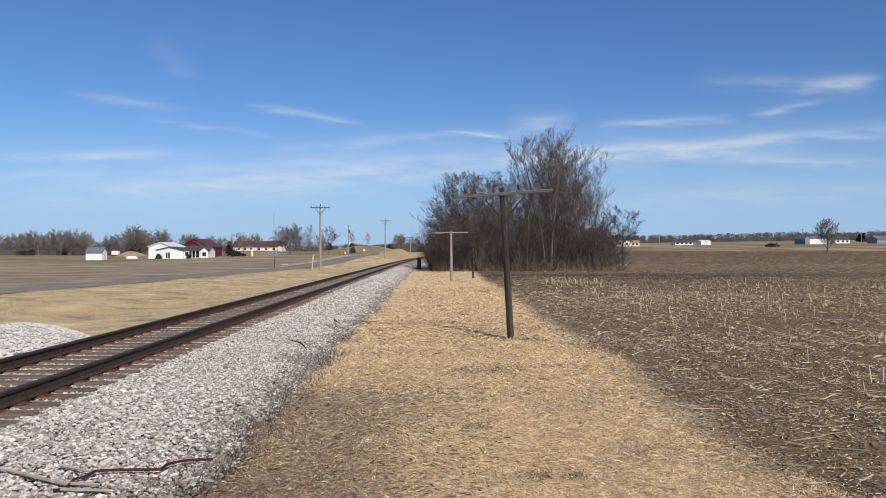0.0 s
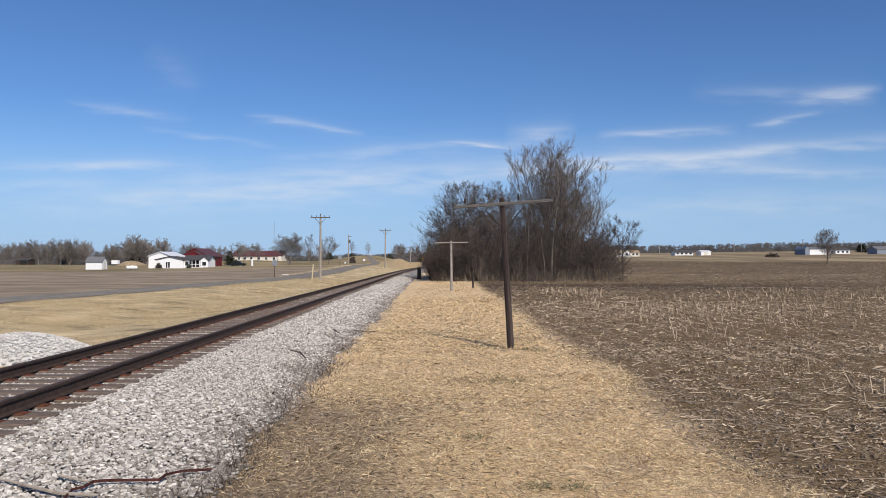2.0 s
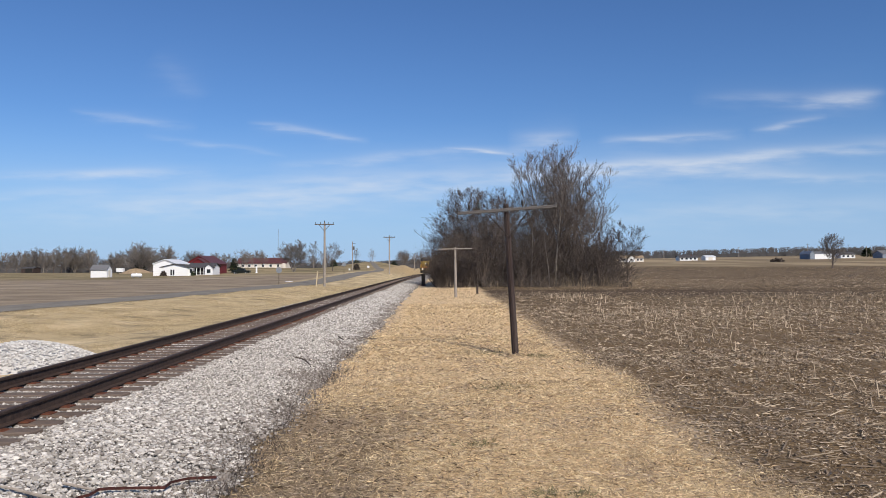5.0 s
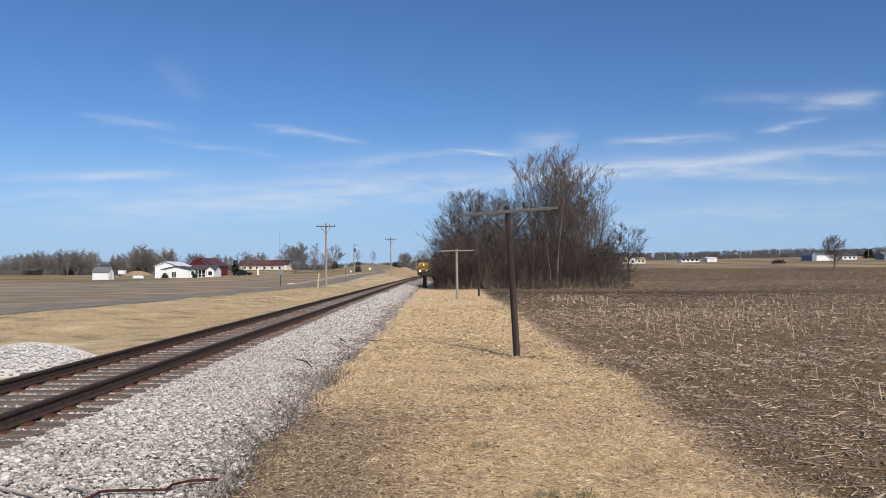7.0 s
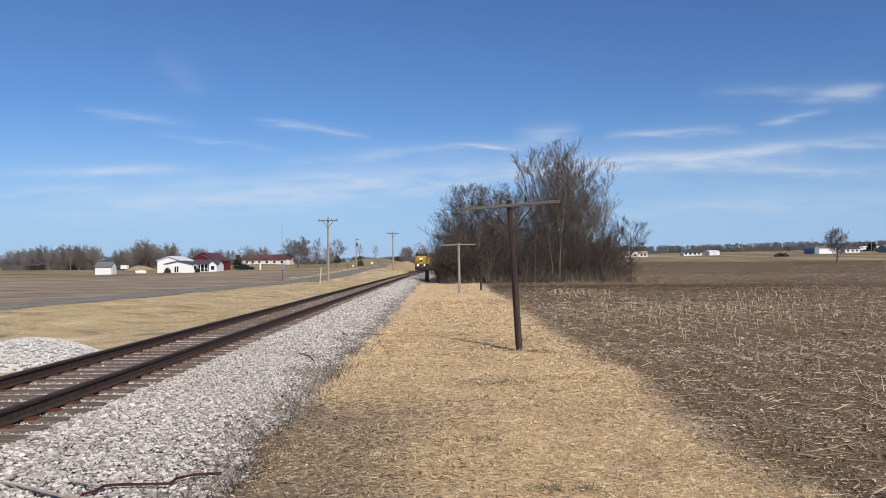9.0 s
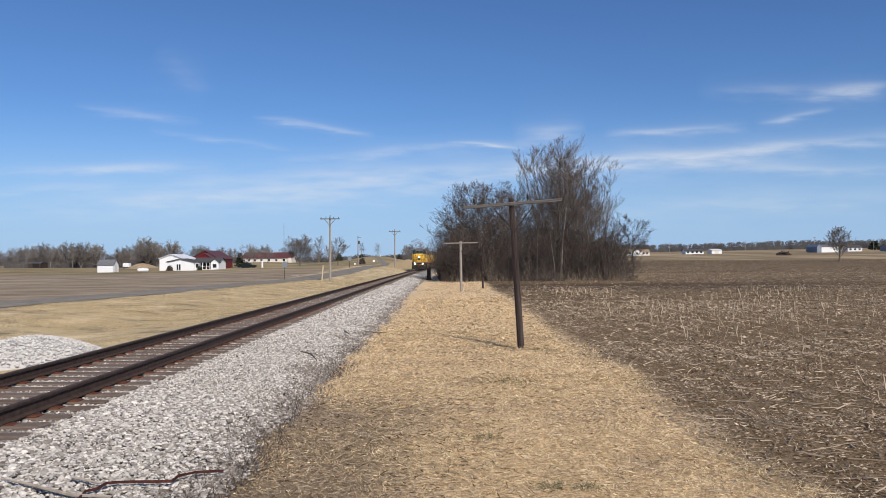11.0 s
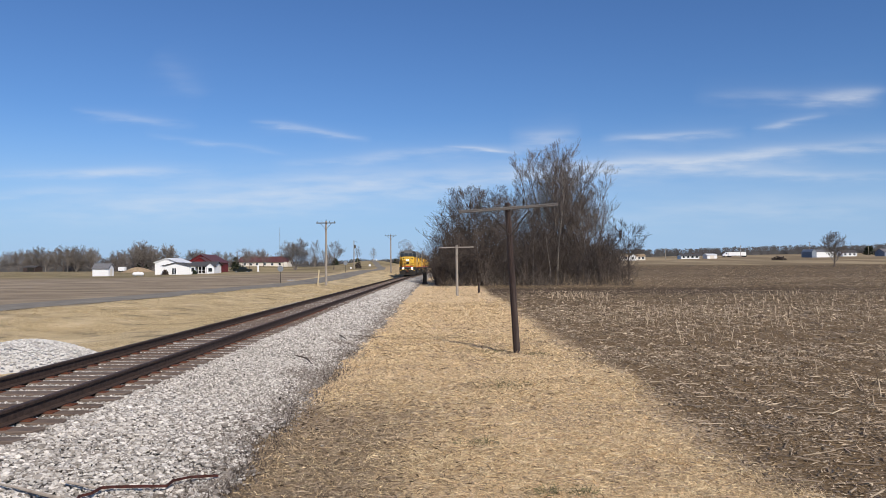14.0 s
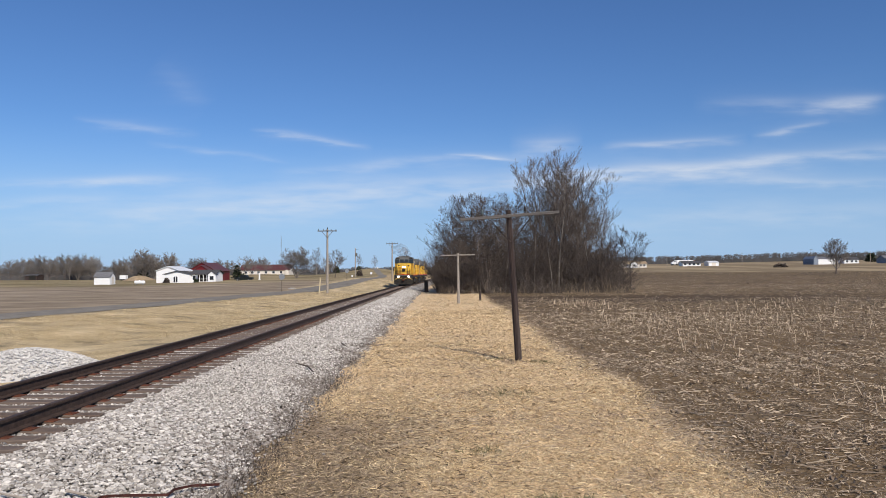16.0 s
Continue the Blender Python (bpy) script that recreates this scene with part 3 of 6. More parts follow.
def make_ballast():
    M["fresh_stone"] = material("fresh pale limestone", (0.58, 0.55, 0.51), (0.80, 0.77, 0.73), 16, 0.9, 0, 0.3, island=0.8, island_to=(0.34, 0.32, 0.30))
    M["foul_stone"] = material("grime-stained limestone", (0.25, 0.215, 0.185), (0.46, 0.41, 0.36), 16, 0.9, 0, 0.4, island=1.0, island_to=(0.11, 0.09, 0.075))
    ico, cone = stone_shapes(8, True), stone_shapes(6, False)

    def area(s0, s1, y0, y1, per):
        n = int((s1 - s0) * (y1 - y0) * per)
        s, y = rng.uniform(s0, s1, n), rng.uniform(y0, y1, n)
        gap = np.abs(y[:, None] - TIE_Y[None, :300]).min(1) if y1 < 130 else np.full(n, 9.0)
        keep = ((np.abs(s) > 1.30) | (gap > 0.135)) & (s < 3.52 + 0.11 * waves(y, y * 0.3, 1.6) + rng.normal(0, 0.07, n))
        s, y = s[keep], y[keep]
        return np.stack([track_x(y) + s, y, np.maximum(bed_z(s) - fall(y), gz(track_x(y) + s, y))], -1)

    def lay(p, size, shapes, label):
        # clean stone near the rails, grime-stained stone towards the foot
        s = p[:, 0] - track_x(p[:, 1])
        foul = rng.uniform(0, 1, len(p)) < np.clip((s - 2.75 + 0.25 * waves(p[:, 0], p[:, 1], 0.9)) / 0.9, 0.03, 0.85)
        scatter("ballast_stones", p[~foul], size[~foul], shapes, M["stone"], label, "ballast", 0.62, 0.3)
        scatter("ballast_stones", p[foul], size[foul], shapes, M["foul_stone"], "grime-stained limestone ballast", "ballast", 0.62, 0.3)

    near = area(1.24, 3.8, 5, 11, 1450)
    lay(near, rng.gamma(7, 0.0042, len(near)) + 0.008, ico, "pale grey crushed limestone ballast on the near shoulder")
    far = np.concatenate([area(1.24, 3.8, 11, 16, 1000), area(1.24, 3.8, 16, 24, 520), area(1.24, 3.75, 24, 36, 230), area(1.24, 3.75, 36, 60, 90), area(1.3, 3.6, 60, 120, 26), area(-1.9, -1.3, 8, 40, 90), area(-1.3, 3.75, -8, 5, 110)])
    lay(far, rng.uniform(0.030, 0.062, len(far)) * np.clip(far[:, 1] / 17, 0.85, 2.6), cone, "pale grey crushed limestone ballast along the shoulder")
    crib = np.concatenate([area(-1.3, 1.24, 6, 24, 420), area(-1.3, 1.24, 24, 60, 150), area(-1.3, 1.24, 60, 110, 40)])
    scatter("ballast_stones", crib, rng.uniform(0.030, 0.058, len(crib)) * np.clip(crib[:, 1] / 26, 0.85, 1.3), cone, M["stone"], "pale grey crushed limestone between the ties", "ballast", 0.6, 0.3)
    # loose stones strewn into the grass edge
    n = 1500
    y = rng.uniform(5.5, 40, n)
    s = 3.55 + 0.12 * waves(y, y * 0, 1.7) + rng.exponential(0.24, n)
    loose = np.stack([track_x(y) + s, y, gz(track_x(y) + s, y)], -1)
    scatter("ballast_stones", loose, rng.uniform(0.015, 0.045, n), ico, M["foul_stone"], "loose limestone chips strewn along the grass edge", "ballast")
    n = 120
    y = rng.uniform(9, 60, n)
    s = rng.uniform(1.5, 3.6, n)
    scatter("dark_clinker", np.stack([track_x(y) + s, y, bed_z(s) - fall(y) + 0.015], -1), rng.uniform(0.02, 0.055, n), ico, M["loco_black"], "dark clinker lumps scattered on the ballast", "clinker")
    # heap of fresh ballast
    n = 3000
    r, a = 1.6 * np.sqrt(rng.uniform(0, 1, n)), rng.uniform(0, math.tau, n)
    heap = np.stack([-9.5 + r * np.cos(a), 16.9 + r * np.sin(a), 0.50 * np.clip(1 - (r / 1.65) ** 1.8, 0, 1) + 0.01], -1)
    core_v = [(-9.5 + 1.65 * q * math.cos(w), 16.9 + 1.65 * q * math.sin(w), 0.50 * (1 - q ** 1.8) - 0.02 - 0.03 * (q == 1)) for q in (1.0, 0.8, 0.6, 0.4, 0.2, 0.01) for w in np.linspace(0, math.tau, 24, endpoint=False)]
    core_f = [(i * 24 + j, i * 24 + (j + 1) % 24, i * 24 + 24 + (j + 1) % 24, i * 24 + 24 + j) for i in range(5) for j in range(24)]
    pile = thing("gravel_pile", Matrix(), "low heap of fresh pale grey limestone gravel on grass", "gravel pile")
    part("core", mesh_of("core", core_v, core_f, M["fresh_stone"], smooth=True), None, pile)
    h = scatter("gravel", heap, rng.uniform(0.03, 0.07, n), ico, M["fresh_stone"], "", "", parent=pile)


# ---------------------------------------------------------------- bare trees
def grow(seed, height, spread, trunk_r, limbs=9, multi=1, upright=0.6, twigs=5, crook=0.12, low=0.25, depth=3, fine=0.0065, splay=1.0):
    """Returns (trunk verts, faces), (crown verts, faces) for a leafless tree."""
    r_ = random.Random(seed)
    tv, tf, cv, cf = [], [], [], []

    def bar(v, f, pts, radii, sides):
        b0 = len(v)
        prev = None
        for i, p in enumerate(pts):
            d = (pts[min(i + 1, len(pts) - 1)] - pts[max(i - 1, 0)])
            d = d.normalized() if d.length > 1e-6 else Vector((0, 0, 1))
            a = d.orthogonal().normalized() if prev is None else (prev - d * prev.dot(d)).normalized()
            prev = a
            b = d.cross(a)
            for k in range(sides):
                w = k * math.tau / sides
                v.append(tuple(p + (a * math.cos(w) + b * math.sin(w)) * radii[i]))
        for i in range(len(pts) - 1):
            for k in range(sides):
                f.append((b0 + i * sides + k, b0 + i * sides + (k + 1) % sides, b0 + (i + 1) * sides + (k + 1) % sides, b0 + (i + 1) * sides + k))

    def path(p, d, length, n, bend, lift):
        pts = [p.copy()]
        for _ in range(n):
            d = (d + Vector((r_.gauss(0, bend), r_.gauss(0, bend), r_.gauss(0, bend) + lift))).normalized()
            p = p + d * (length / n)
            pts.append(p.copy())
        return pts, d

    def spike(p, d, length, radius):
        a_ = d.orthogonal().normalized() * radius
        b_ = d.cross(a_)
        b0 = len(cv)
        cv.extend([tuple(p + a_), tuple(p - a_ * 0.5 + b_ * 0.87), tuple(p - a_ * 0.5 - b_ * 0.87), tuple(p + d * length)])
        cf.extend([(b0, b0 + 1, b0 + 3), (b0 + 1, b0 + 2, b0 + 3), (b0 + 2, b0, b0 + 3)])

    def branch(p, d, length, radius, level):
        if level > depth:
            spike(p, d, length, max(fine, radius))
            return
        n = 4 if level < 2 else (3 if level < 3 else 2)
        pts, _ = path(p, d, length, n, crook * (0.8 + 0.2 * level), 0.07 * upright)
        radii = [max(fine, radius * (1 - 0.8 * i / n)) for i in range(n + 1)]
        bar(cv, cf, pts, radii, 5 if level == 1 else (4 if level == 2 else 3))
        count = twigs + 2 if level == 1 else twigs
        for j in range(count):
            t = 0.15 + 0.83 * (j + r_.random()) / count
            i = min(int(t * n), n - 1)
            q = pts[i].lerp(pts[i + 1], t * n - i)
            ax = (pts[i + 1] - pts[i]).normalized()
            side = Matrix.Rotation(r_.uniform(0, math.tau), 3, ax) @ ax.orthogonal().normalized()
            nd = (ax + side * r_.uniform(0.45, 0.85) + Vector((0, 0, 0.4 * upright))).normalized()
            branch(q, nd, length * r_.uniform(0.42, 0.72) * (1.15 - 0.45 * t), radii[i] * 0.55, level + 1)

    for s in range(multi):
        w = math.tau * s / multi + r_.random()
        lean = 0.0 if multi == 1 else r_.uniform(0.12, 0.35) * splay
        d0 = Vector((math.cos(w) * lean + r_.gauss(0, 0.03), math.sin(w) * lean + r_.gauss(0, 0.03), 1)).normalized()
        h = height * (1.0 if multi == 1 else r_.uniform(0.8, 1.0)) * 0.93
        base = Vector((math.cos(w), math.sin(w), 0)) * (0.0 if multi == 1 else trunk_r * 0.8) - Vector((0, 0, 0.15))
        pts, _ = path(base, d0, h, 9, 0.05 + crook * 0.25, 0.10)
        rr = [max(0.012, trunk_r * (1 - 0.93 * (i / 9) ** 0.9)) * (1.25 if i == 0 else 1) for i in range(10)]
        bar(tv, tf, pts, rr, 7)
        k = max(4, limbs // multi)
        for j in range(k):
            t = low + (0.97 - low) * (j + r_.random()) / k
            i = min(int(t * 9), 8)
            q = pts[i].lerp(pts[i + 1], t * 9 - i)
            wa = j * 2.4 + r_.uniform(-0.5, 0.5)
            out = Vector((math.cos(wa), math.sin(wa), 0))
            nd = (out * (1.0 - 0.4 * upright) + Vector((0, 0, upright * r_.uniform(0.7, 1.3)))).normalized()
            branch(q, nd, spread * r_.uniform(0.75, 1.15) * (1.15 - 0.75 * t) + 0.4, rr[i] * 0.5, 1)
    return (tv, tf), (cv, cf)


def plant(name, seed, label, category, bark, at, group="", twig=None, **kw):
    (tv, tf), (cv, cf) = grow(seed, **kw)
    x, y = at
    t = thing(name, pose(x, y, float(gz(x, y))), label, category, group)
    part("trunk", mesh_of("trunk", tv, tf, bark, smooth=True), None, t)
    part("crown", mesh_of("crown", cv, cf, twig or M["twig"]), None, t)
    return t


def spread_copies(masters, spots):
    for k, (x, y, scale, turn) in enumerate(spots):
        src = masters[k % len(masters)]
        c = copy_thing(src, pose(x, y, float(gz(x, y)) - 0.05, 0, 0, turn))
        c.scale = (scale, scale, scale)


def stems(name, spots, heights, label, category, mat_, lean=0.18, fork=3, rad=0.012):
    """Thin bare stems, each with a few forks, as one object of kind stuff."""
    v, f = [], []

    def stalk(p, d, l, r0):
        b0 = len(v)
        mid = p + d * l * 0.5 + Vector((rng.normal(0, 0.05), rng.normal(0, 0.05), 0)) * l
        end = p + d * l + Vector((rng.normal(0, 0.1), rng.normal(0, 0.1), 0)) * l
        for q, r in ((p, r0), (mid, r0 * 0.7)):
            for k in range(3):
                v.append((q.x + r * math.cos(k * 2.094), q.y + r * math.sin(k * 2.094), q.z))
        v.append(tuple(end))
        for k in range(3):
            f.append((b0 + k, b0 + (k + 1) % 3, b0 + 3 + (k + 1) % 3, b0 + 3 + k))
            f.append((b0 + 3 + k, b0 + 3 + (k + 1) % 3, b0 + 6))
        return mid, end

    for (x, y), h in zip(spots, heights):
        p = Vector((x, y, float(gz(x, y)) - 0.05))
        d = Vector((rng.normal(0, lean), rng.normal(0, lean), 1)).normalized()
        mid, end = stalk(p, d, h, rad)
        for k in range(fork):
            q = p.lerp(mid, rng.uniform(0.3, 1)) if k % 2 else mid.lerp(end, rng.uniform(0, 0.8))
            stalk(q, (d + Vector((rng.normal(0, 0.45), rng.normal(0, 0.45), rng.normal(0, 0.2)))).normalized(), h * rng.uniform(0.25, 0.5), rad * 0.6)
    ob = new(name, mesh_of(name, v, f, mat_))
    return tagged(ob, label, category, kind="stuff")


def make_grove():
    tall = [plant("bare_tree", 11 + k, "tall leafless hardwood in the trackside grove", "tree", M["bark_mid"], at, "grove trees", height=h, spread=sp, trunk_r=0.13, limbs=21, multi=3, splay=0.42, upright=0.9, twigs=5, low=0.24, crook=0.10, fine=0.0075, twig=M["twig_sunlit"])
            for k, (at, h, sp) in enumerate([((13.4, 92), 19.6, 4.8), ((16.2, 94), 19.0, 4.8), ((11.9, 96), 19.2, 4.6)])]
    pale = plant("bare_tree", 31, "tall leafless tree with a pale trunk in the grove", "tree", M["bark_pale"], (12.2, 84.5), "grove trees", height=13.5, spread=3.6, trunk_r=0.13, limbs=13, upright=0.8, low=0.3)
    low = [plant("bare_tree", 51 + k, "lower leafless tree at the shaded edge of the grove", "tree", M["bark"], at, "grove trees", height=h, spread=4.2, trunk_r=0.10, limbs=12, upright=0.5, twigs=5, low=0.10, crook=0.14, fine=0.0085)
           for k, (at, h) in enumerate([((1.7, 92), 11.4), ((4.8, 96), 12.2), ((0.5, 99), 10.2)])]
    scrub = [plant("bare_shrub", 71 + k, "tangled leafless thicket shrub under the grove trees", "shrub", M["bark"], at, "grove shrubs", height=h, spread=2.2, trunk_r=0.045, limbs=28, multi=7, upright=0.45, twigs=4, low=0.08, crook=0.18, depth=2, fine=0.008)
             for k, (at, h) in enumerate([((3.0, 83), 5.2), ((8.0, 81), 4.4), ((14.5, 81), 4.8)])]
    spread_copies(tall, [(14.9, 98, 1.0, 40), (17.3, 98, 0.90, 200), (12.9, 99, 1.02, 80), (18.3, 96, 0.78, 140), (14.6, 89, 0.80, 330), (11.6, 91, 0.68, 110), (13.9, 101, 1.04, 255), (16.2, 101, 0.98, 15)])
    spread_copies(low, [(2.9, 90, 0.95, 130), (6.6, 91, 1.0, 60), (0.7, 91, 0.85, 210), (8.4, 88, 0.90, 310), (3.4, 101, 1.1, 15), (1.3, 106, 1.0, 95), (17.8, 88, 0.62, 170), (4.2, 94, 1.0, 70), (6.0, 99, 1.1, 10), (7.8, 95, 1.05, 200), (2.4, 97, 1.05, 300), (5.2, 90, 0.9, 150), (8.6, 101, 1.1, 20), (5.5, 86, 0.74, 230), (0.9, 110, 0.95, 30), (15.6, 85, 0.68, 280), (0.5, 94, 0.75, 250), (7.2, 104, 1.15, 190), (10.4, 86, 0.76, 44), (13.0, 87, 0.80, 144), (16.6, 89, 0.78, 244), (12.0, 94, 0.85, 344), (18.0, 94, 0.72, 64), (9.0, 96, 0.85, 120), (14.6, 95, 0.82, 222)])
    spread_copies([pale], [(6.2, 84, 0.62, 40), (9.2, 82, 0.66, 130), (15.4, 82.6, 0.74, 220), (3.4, 85, 0.55, 310), (17.6, 83, 0.56, 75), (11.0, 81, 0.5, 190), (0.8, 86, 0.5, 20)])
    spots = []
    r_ = random.Random(5)
    for k in range(64):
        x = -0.4 + 19.0 * (k + r_.random()) / 64
        y = np.interp(x, [-3, 0, 4, 10, 19, 22], [90, 84, 81, 79.5, 80, 85]) + r_.uniform(0, 14)
        spots.append((x, float(y), r_.uniform(0.5, 1.5), r_.uniform(0, 360)))
    spread_copies(scrub, spots)
    plant("bare_tree", 77, "small leafless tree at the field edge of the grove", "tree", M["bark"], (19.6, 82), "grove trees", height=6.6, spread=2.6, trunk_r=0.09, limbs=12, upright=0.55, low=0.3, twigs=6)
    n = 3800
    x, y = rng.uniform(-1.5, 19.4, n), rng.uniform(0, 1, n)
    front = np.interp(x, [-3, 0, 4, 10, 19, 22], [88, 82, 79, 77.5, 78, 84]) + 0.8 * waves(x, 0, 2.2)
    y = front + 26 * y ** 1.5
    tall_ = np.clip(rng.gamma(2.2, 0.75, n), 0.3, 5.0) * np.clip((y - front) / 4 + 0.35, 0.35, 1) * np.clip(0.8 + 0.5 * waves(x, y, 2.0), 0.35, 1.4)
    stems("undergrowth", list(zip(x, y)), tall_, "dense leafless brush filling the trackside grove", "undergrowth", M["brush"], lean=0.7, fork=7, rad=0.012)
    n = 1000
    x, y = rng.uniform(-0.6, 18.6, n), rng.uniform(90, 112, n)
    stems("undergrowth", list(zip(x, y)), rng.uniform(2.5, 7.0, n) * np.interp(x, [-1, 1, 3, 17, 20], [0.45, 0.8, 1.0, 1.0, 0.5]), "crowded leafless saplings inside the grove", "undergrowth", M["brush"], lean=0.28, fork=10, rad=0.020)
    n = 900
    y = rng.uniform(88, 125, n)
    x = -0.0176 * y + rng.uniform(0, 1.6, n)
    stems("undergrowth", list(zip(x, y)), np.clip(rng.gamma(4, 0.85, n), 0.8, 5.4), "dense leafless brush along the railway side of the grove", "undergrowth", M["brush"], lean=0.3, fork=6, rad=0.02)
    n = 420
    x = rng.uniform(-0.5, 19.0, n)
    y = np.interp(x, [-3, 0, 4, 10, 19, 22], [88, 82, 79, 77.5, 78, 84]) + rng.uniform(0, 5, n)
    stems("fallen_branches", list(zip(x, y)), rng.gamma(3.0, 0.55, n) + 0.3, "tangle of leaning and fallen dead branches in the grove edge", "undergrowth", M["deadwood"], lean=1.5, fork=4, rad=0.016)
    # pale dead grass and canes along the field edge
    n = 300
    x = np.where(rng.uniform(0, 1, n) < 0.6, rng.uniform(12, 20.5, n), rng.uniform(-1.0, 20.5, n))
    y = np.interp(x, [-3, 0, 4, 10, 19, 22], [87, 81, 78, 76.5, 77, 83]) + rng.normal(0, 0.8, n)
    stems("edge_canes", list(zip(x, y)), rng.gamma(2.0, 0.3, n) + 0.15, "pale dead grass and canes along the grove edge", "undergrowth", M["cane"], lean=0.4, fork=2, rad=0.012)


M["deadwood"] = material("grey dead branches", (0.10, 0.085, 0.072), (0.26, 0.22, 0.185), 3, 0.9, 0, 0, island=0.7, island_to=(0.07, 0.055, 0.046))
M["cane"] = material("pale dead canes", (0.22, 0.16, 0.10), (0.46, 0.36, 0.24), 2, 0.9, 0, 0, island=0.7, island_to=(0.12, 0.085, 0.06))
make_grove()


# ---------------------------------------------------------------- poles
def telegraph_pole(at, height, lean, arm_len, arm_tilt, mat_, label, yaw=0, girth=1.0, pins=(-0.378, -0.273, 0.158), arm_mat=None):
    x, y = at
    arm_mat = arm_mat or M["arm"]
    t = thing("telegraph_pole", pose(x, y, float(gz(x, y)), 0, lean, yaw), label, "telegraph pole", "old telegraph line")
    part("post", tube([(0, 0, -0.3), (0, 0, height * 0.5), (0, 0, height + 0.12), (0, 0, height + 0.155)], [0.088 * girth, 0.080 * girth, 0.070 * girth, 0.064 * girth], 12), mat_, t)
    a = part("crossarm", box((-arm_len / 2, -0.15, -0.038), (arm_len / 2, -0.065, 0.038), 0.008), arm_mat, t, "grey weathered timber crossarm")
    a.matrix_basis = pose(0, 0, height + 0.01, 0, arm_tilt, 0)
    for s in (-1, 1):
        part("brace", tube([(s * 0.02, -0.125, height - 0.65), (s * 0.48, -0.185, height - 0.10)], 0.014, 6), M["iron"], t)
    part("bolt", tube([(0, -0.20, height - 0.05), (0, -0.16, height - 0.05)], 0.022, 6), M["iron"], t)
    for p in pins:
        pin = part("pin", tube([(p * arm_len, -0.12, 0.03), (p * arm_len, -0.12, 0.13)], 0.013, 6), M["iron"], a)
        part("insulator", tube([(p * arm_len, -0.12, 0.09), (p * arm_len, -0.12, 0.11), (p * arm_len, -0.12, 0.17), (p * arm_len, -0.12, 0.21)], [0.028, 0.034, 0.028, 0.014], 10), M["insulator"] if p == -0.273 else M["brown_glass"], a)
    return t


telegraph_pole((1.69, 18.73), 3.60, -3.4, 2.50, -1.1, M["pole"], "dark creosoted telegraph pole with a weathered wireless crossarm", 6)
telegraph_pole((0.62, 55.0), 3.55, -0.6, 2.50, -0.5, M["pole_grey"], "grey weathered telegraph pole with bare crossarm", 4, 1.2, (-0.36, -0.2, 0.12), M["pole_grey"])


def power_pole(at, height, arm, label, transformer=False):
    x, y = at
    t = thing("utility_pole", pose(x, y, float(gz(x, y))), label, "utility pole", "roadside power line")
    part("post", tube([(0, 0, -0.4), (0, 0, height * 0.5), (0, 0, height)], [0.16, 0.135, 0.11], 8), M["pole_grey"], t)
    if arm:
        part("crossarm", box((-arm / 2, -0.19, height - 0.30), (arm / 2, -0.09, height - 0.18), 0.01), M["arm"], t)
        for s in (-1, 1):
            part("brace", tube([(s * 0.03, -0.14, height - 1.05), (s * arm * 0.28, -0.14, height - 0.28)], 0.03, 5), M["arm"], t)
        for s in (-0.45, -0.2, 0.2, 0.45):
            part("insulator", tube([(s * arm, -0.14, height - 0.18), (s * arm, -0.14, height + 0.02)], 0.045, 6), M["insulator"], t)
        part("cap", tube([(0, 0, height), (0, 0, height + 0.22)], 0.05, 6), M["iron"], t)
    if transformer:
        part("transformer", tube([(0.32, -0.1, height - 2.2), (0.32, -0.1, height - 1.3)], 0.25, 10), M["loco_grey"], t)
        part("bracket", box((0, -0.14, height - 0.5), (0.9, -0.06, height - 0.42)), M["iron"], t)
    return t


power_pole((-15.1, 92.5), 7.9, 2.4, "weathered wooden power pole with braced crossarm on the grass verge")
power_pole((-12.0, 156), 7.9, 2.4, "weathered wooden power pole with crossarm near the tracks")
power_pole((-25.2, 200), 7.8, 0, "wooden power pole carrying a grey transformer", True)
power_pole((-11.6, 268), 6.0, 1.6, "distant weathered power pole beyond the road bank")


# ---------------------------------------------------------------- buildings
def gable_block(parent, x0, x1, y0, y1, eave, ridge, along, wall_mat, roof_mat, over=0.3, base=-0.6, wall_name="wall"):
    """A gabled block: walls up into the gables and two roof slabs that overhang."""
    if along == "y":
        c = (x0 + x1) / 2
        part(wall_name, prism([(x0, base), (x1, base), (x1, eave), (c, ridge), (x0, eave)], y0, y1), wall_mat, parent)
        lo, hi, ends, ax = x0, x1, (y0 - over, y1 + over), "y"
    else:
        c = (y0 + y1) / 2
        part(wall_name, prism([(y0, base), (y1, base), (y1, eave), (c, ridge), (y0, eave)], x0, x1, "x"), wall_mat, parent)
        lo, hi, ends, ax = y0, y1, (x0 - over, x1 + over), "x"
    k = (ridge - eave) / (c - lo)
    for a in (lo - over, hi + over):
        za = eave - over * k
        part("roof", prism([(a, za + 0.03), (c, ridge + 0.03), (c, ridge + 0.16), (a, za + 0.16)], *ends, ax), roof_mat, parent)


def window_on(parent, x0, x1, z0, z1, y, frame_mat=None, name="window"):
    """A framed pane on a wall that faces the railway side (towards smaller y)."""
    fr = part(name, box((x0 - 0.09, y - 0.06, z0 - 0.09), (x1 + 0.09, y + 0.02, z1 + 0.09), 0.01), frame_mat or M["white"], parent)
    part("pane", box((x0, y - 0.075, z0), (x1, y - 0.05, z1)), M["window"], fr)


def at_ground(x, y, sink=0.0):
    return pose(x, y, float(gz(x, y)) - sink)


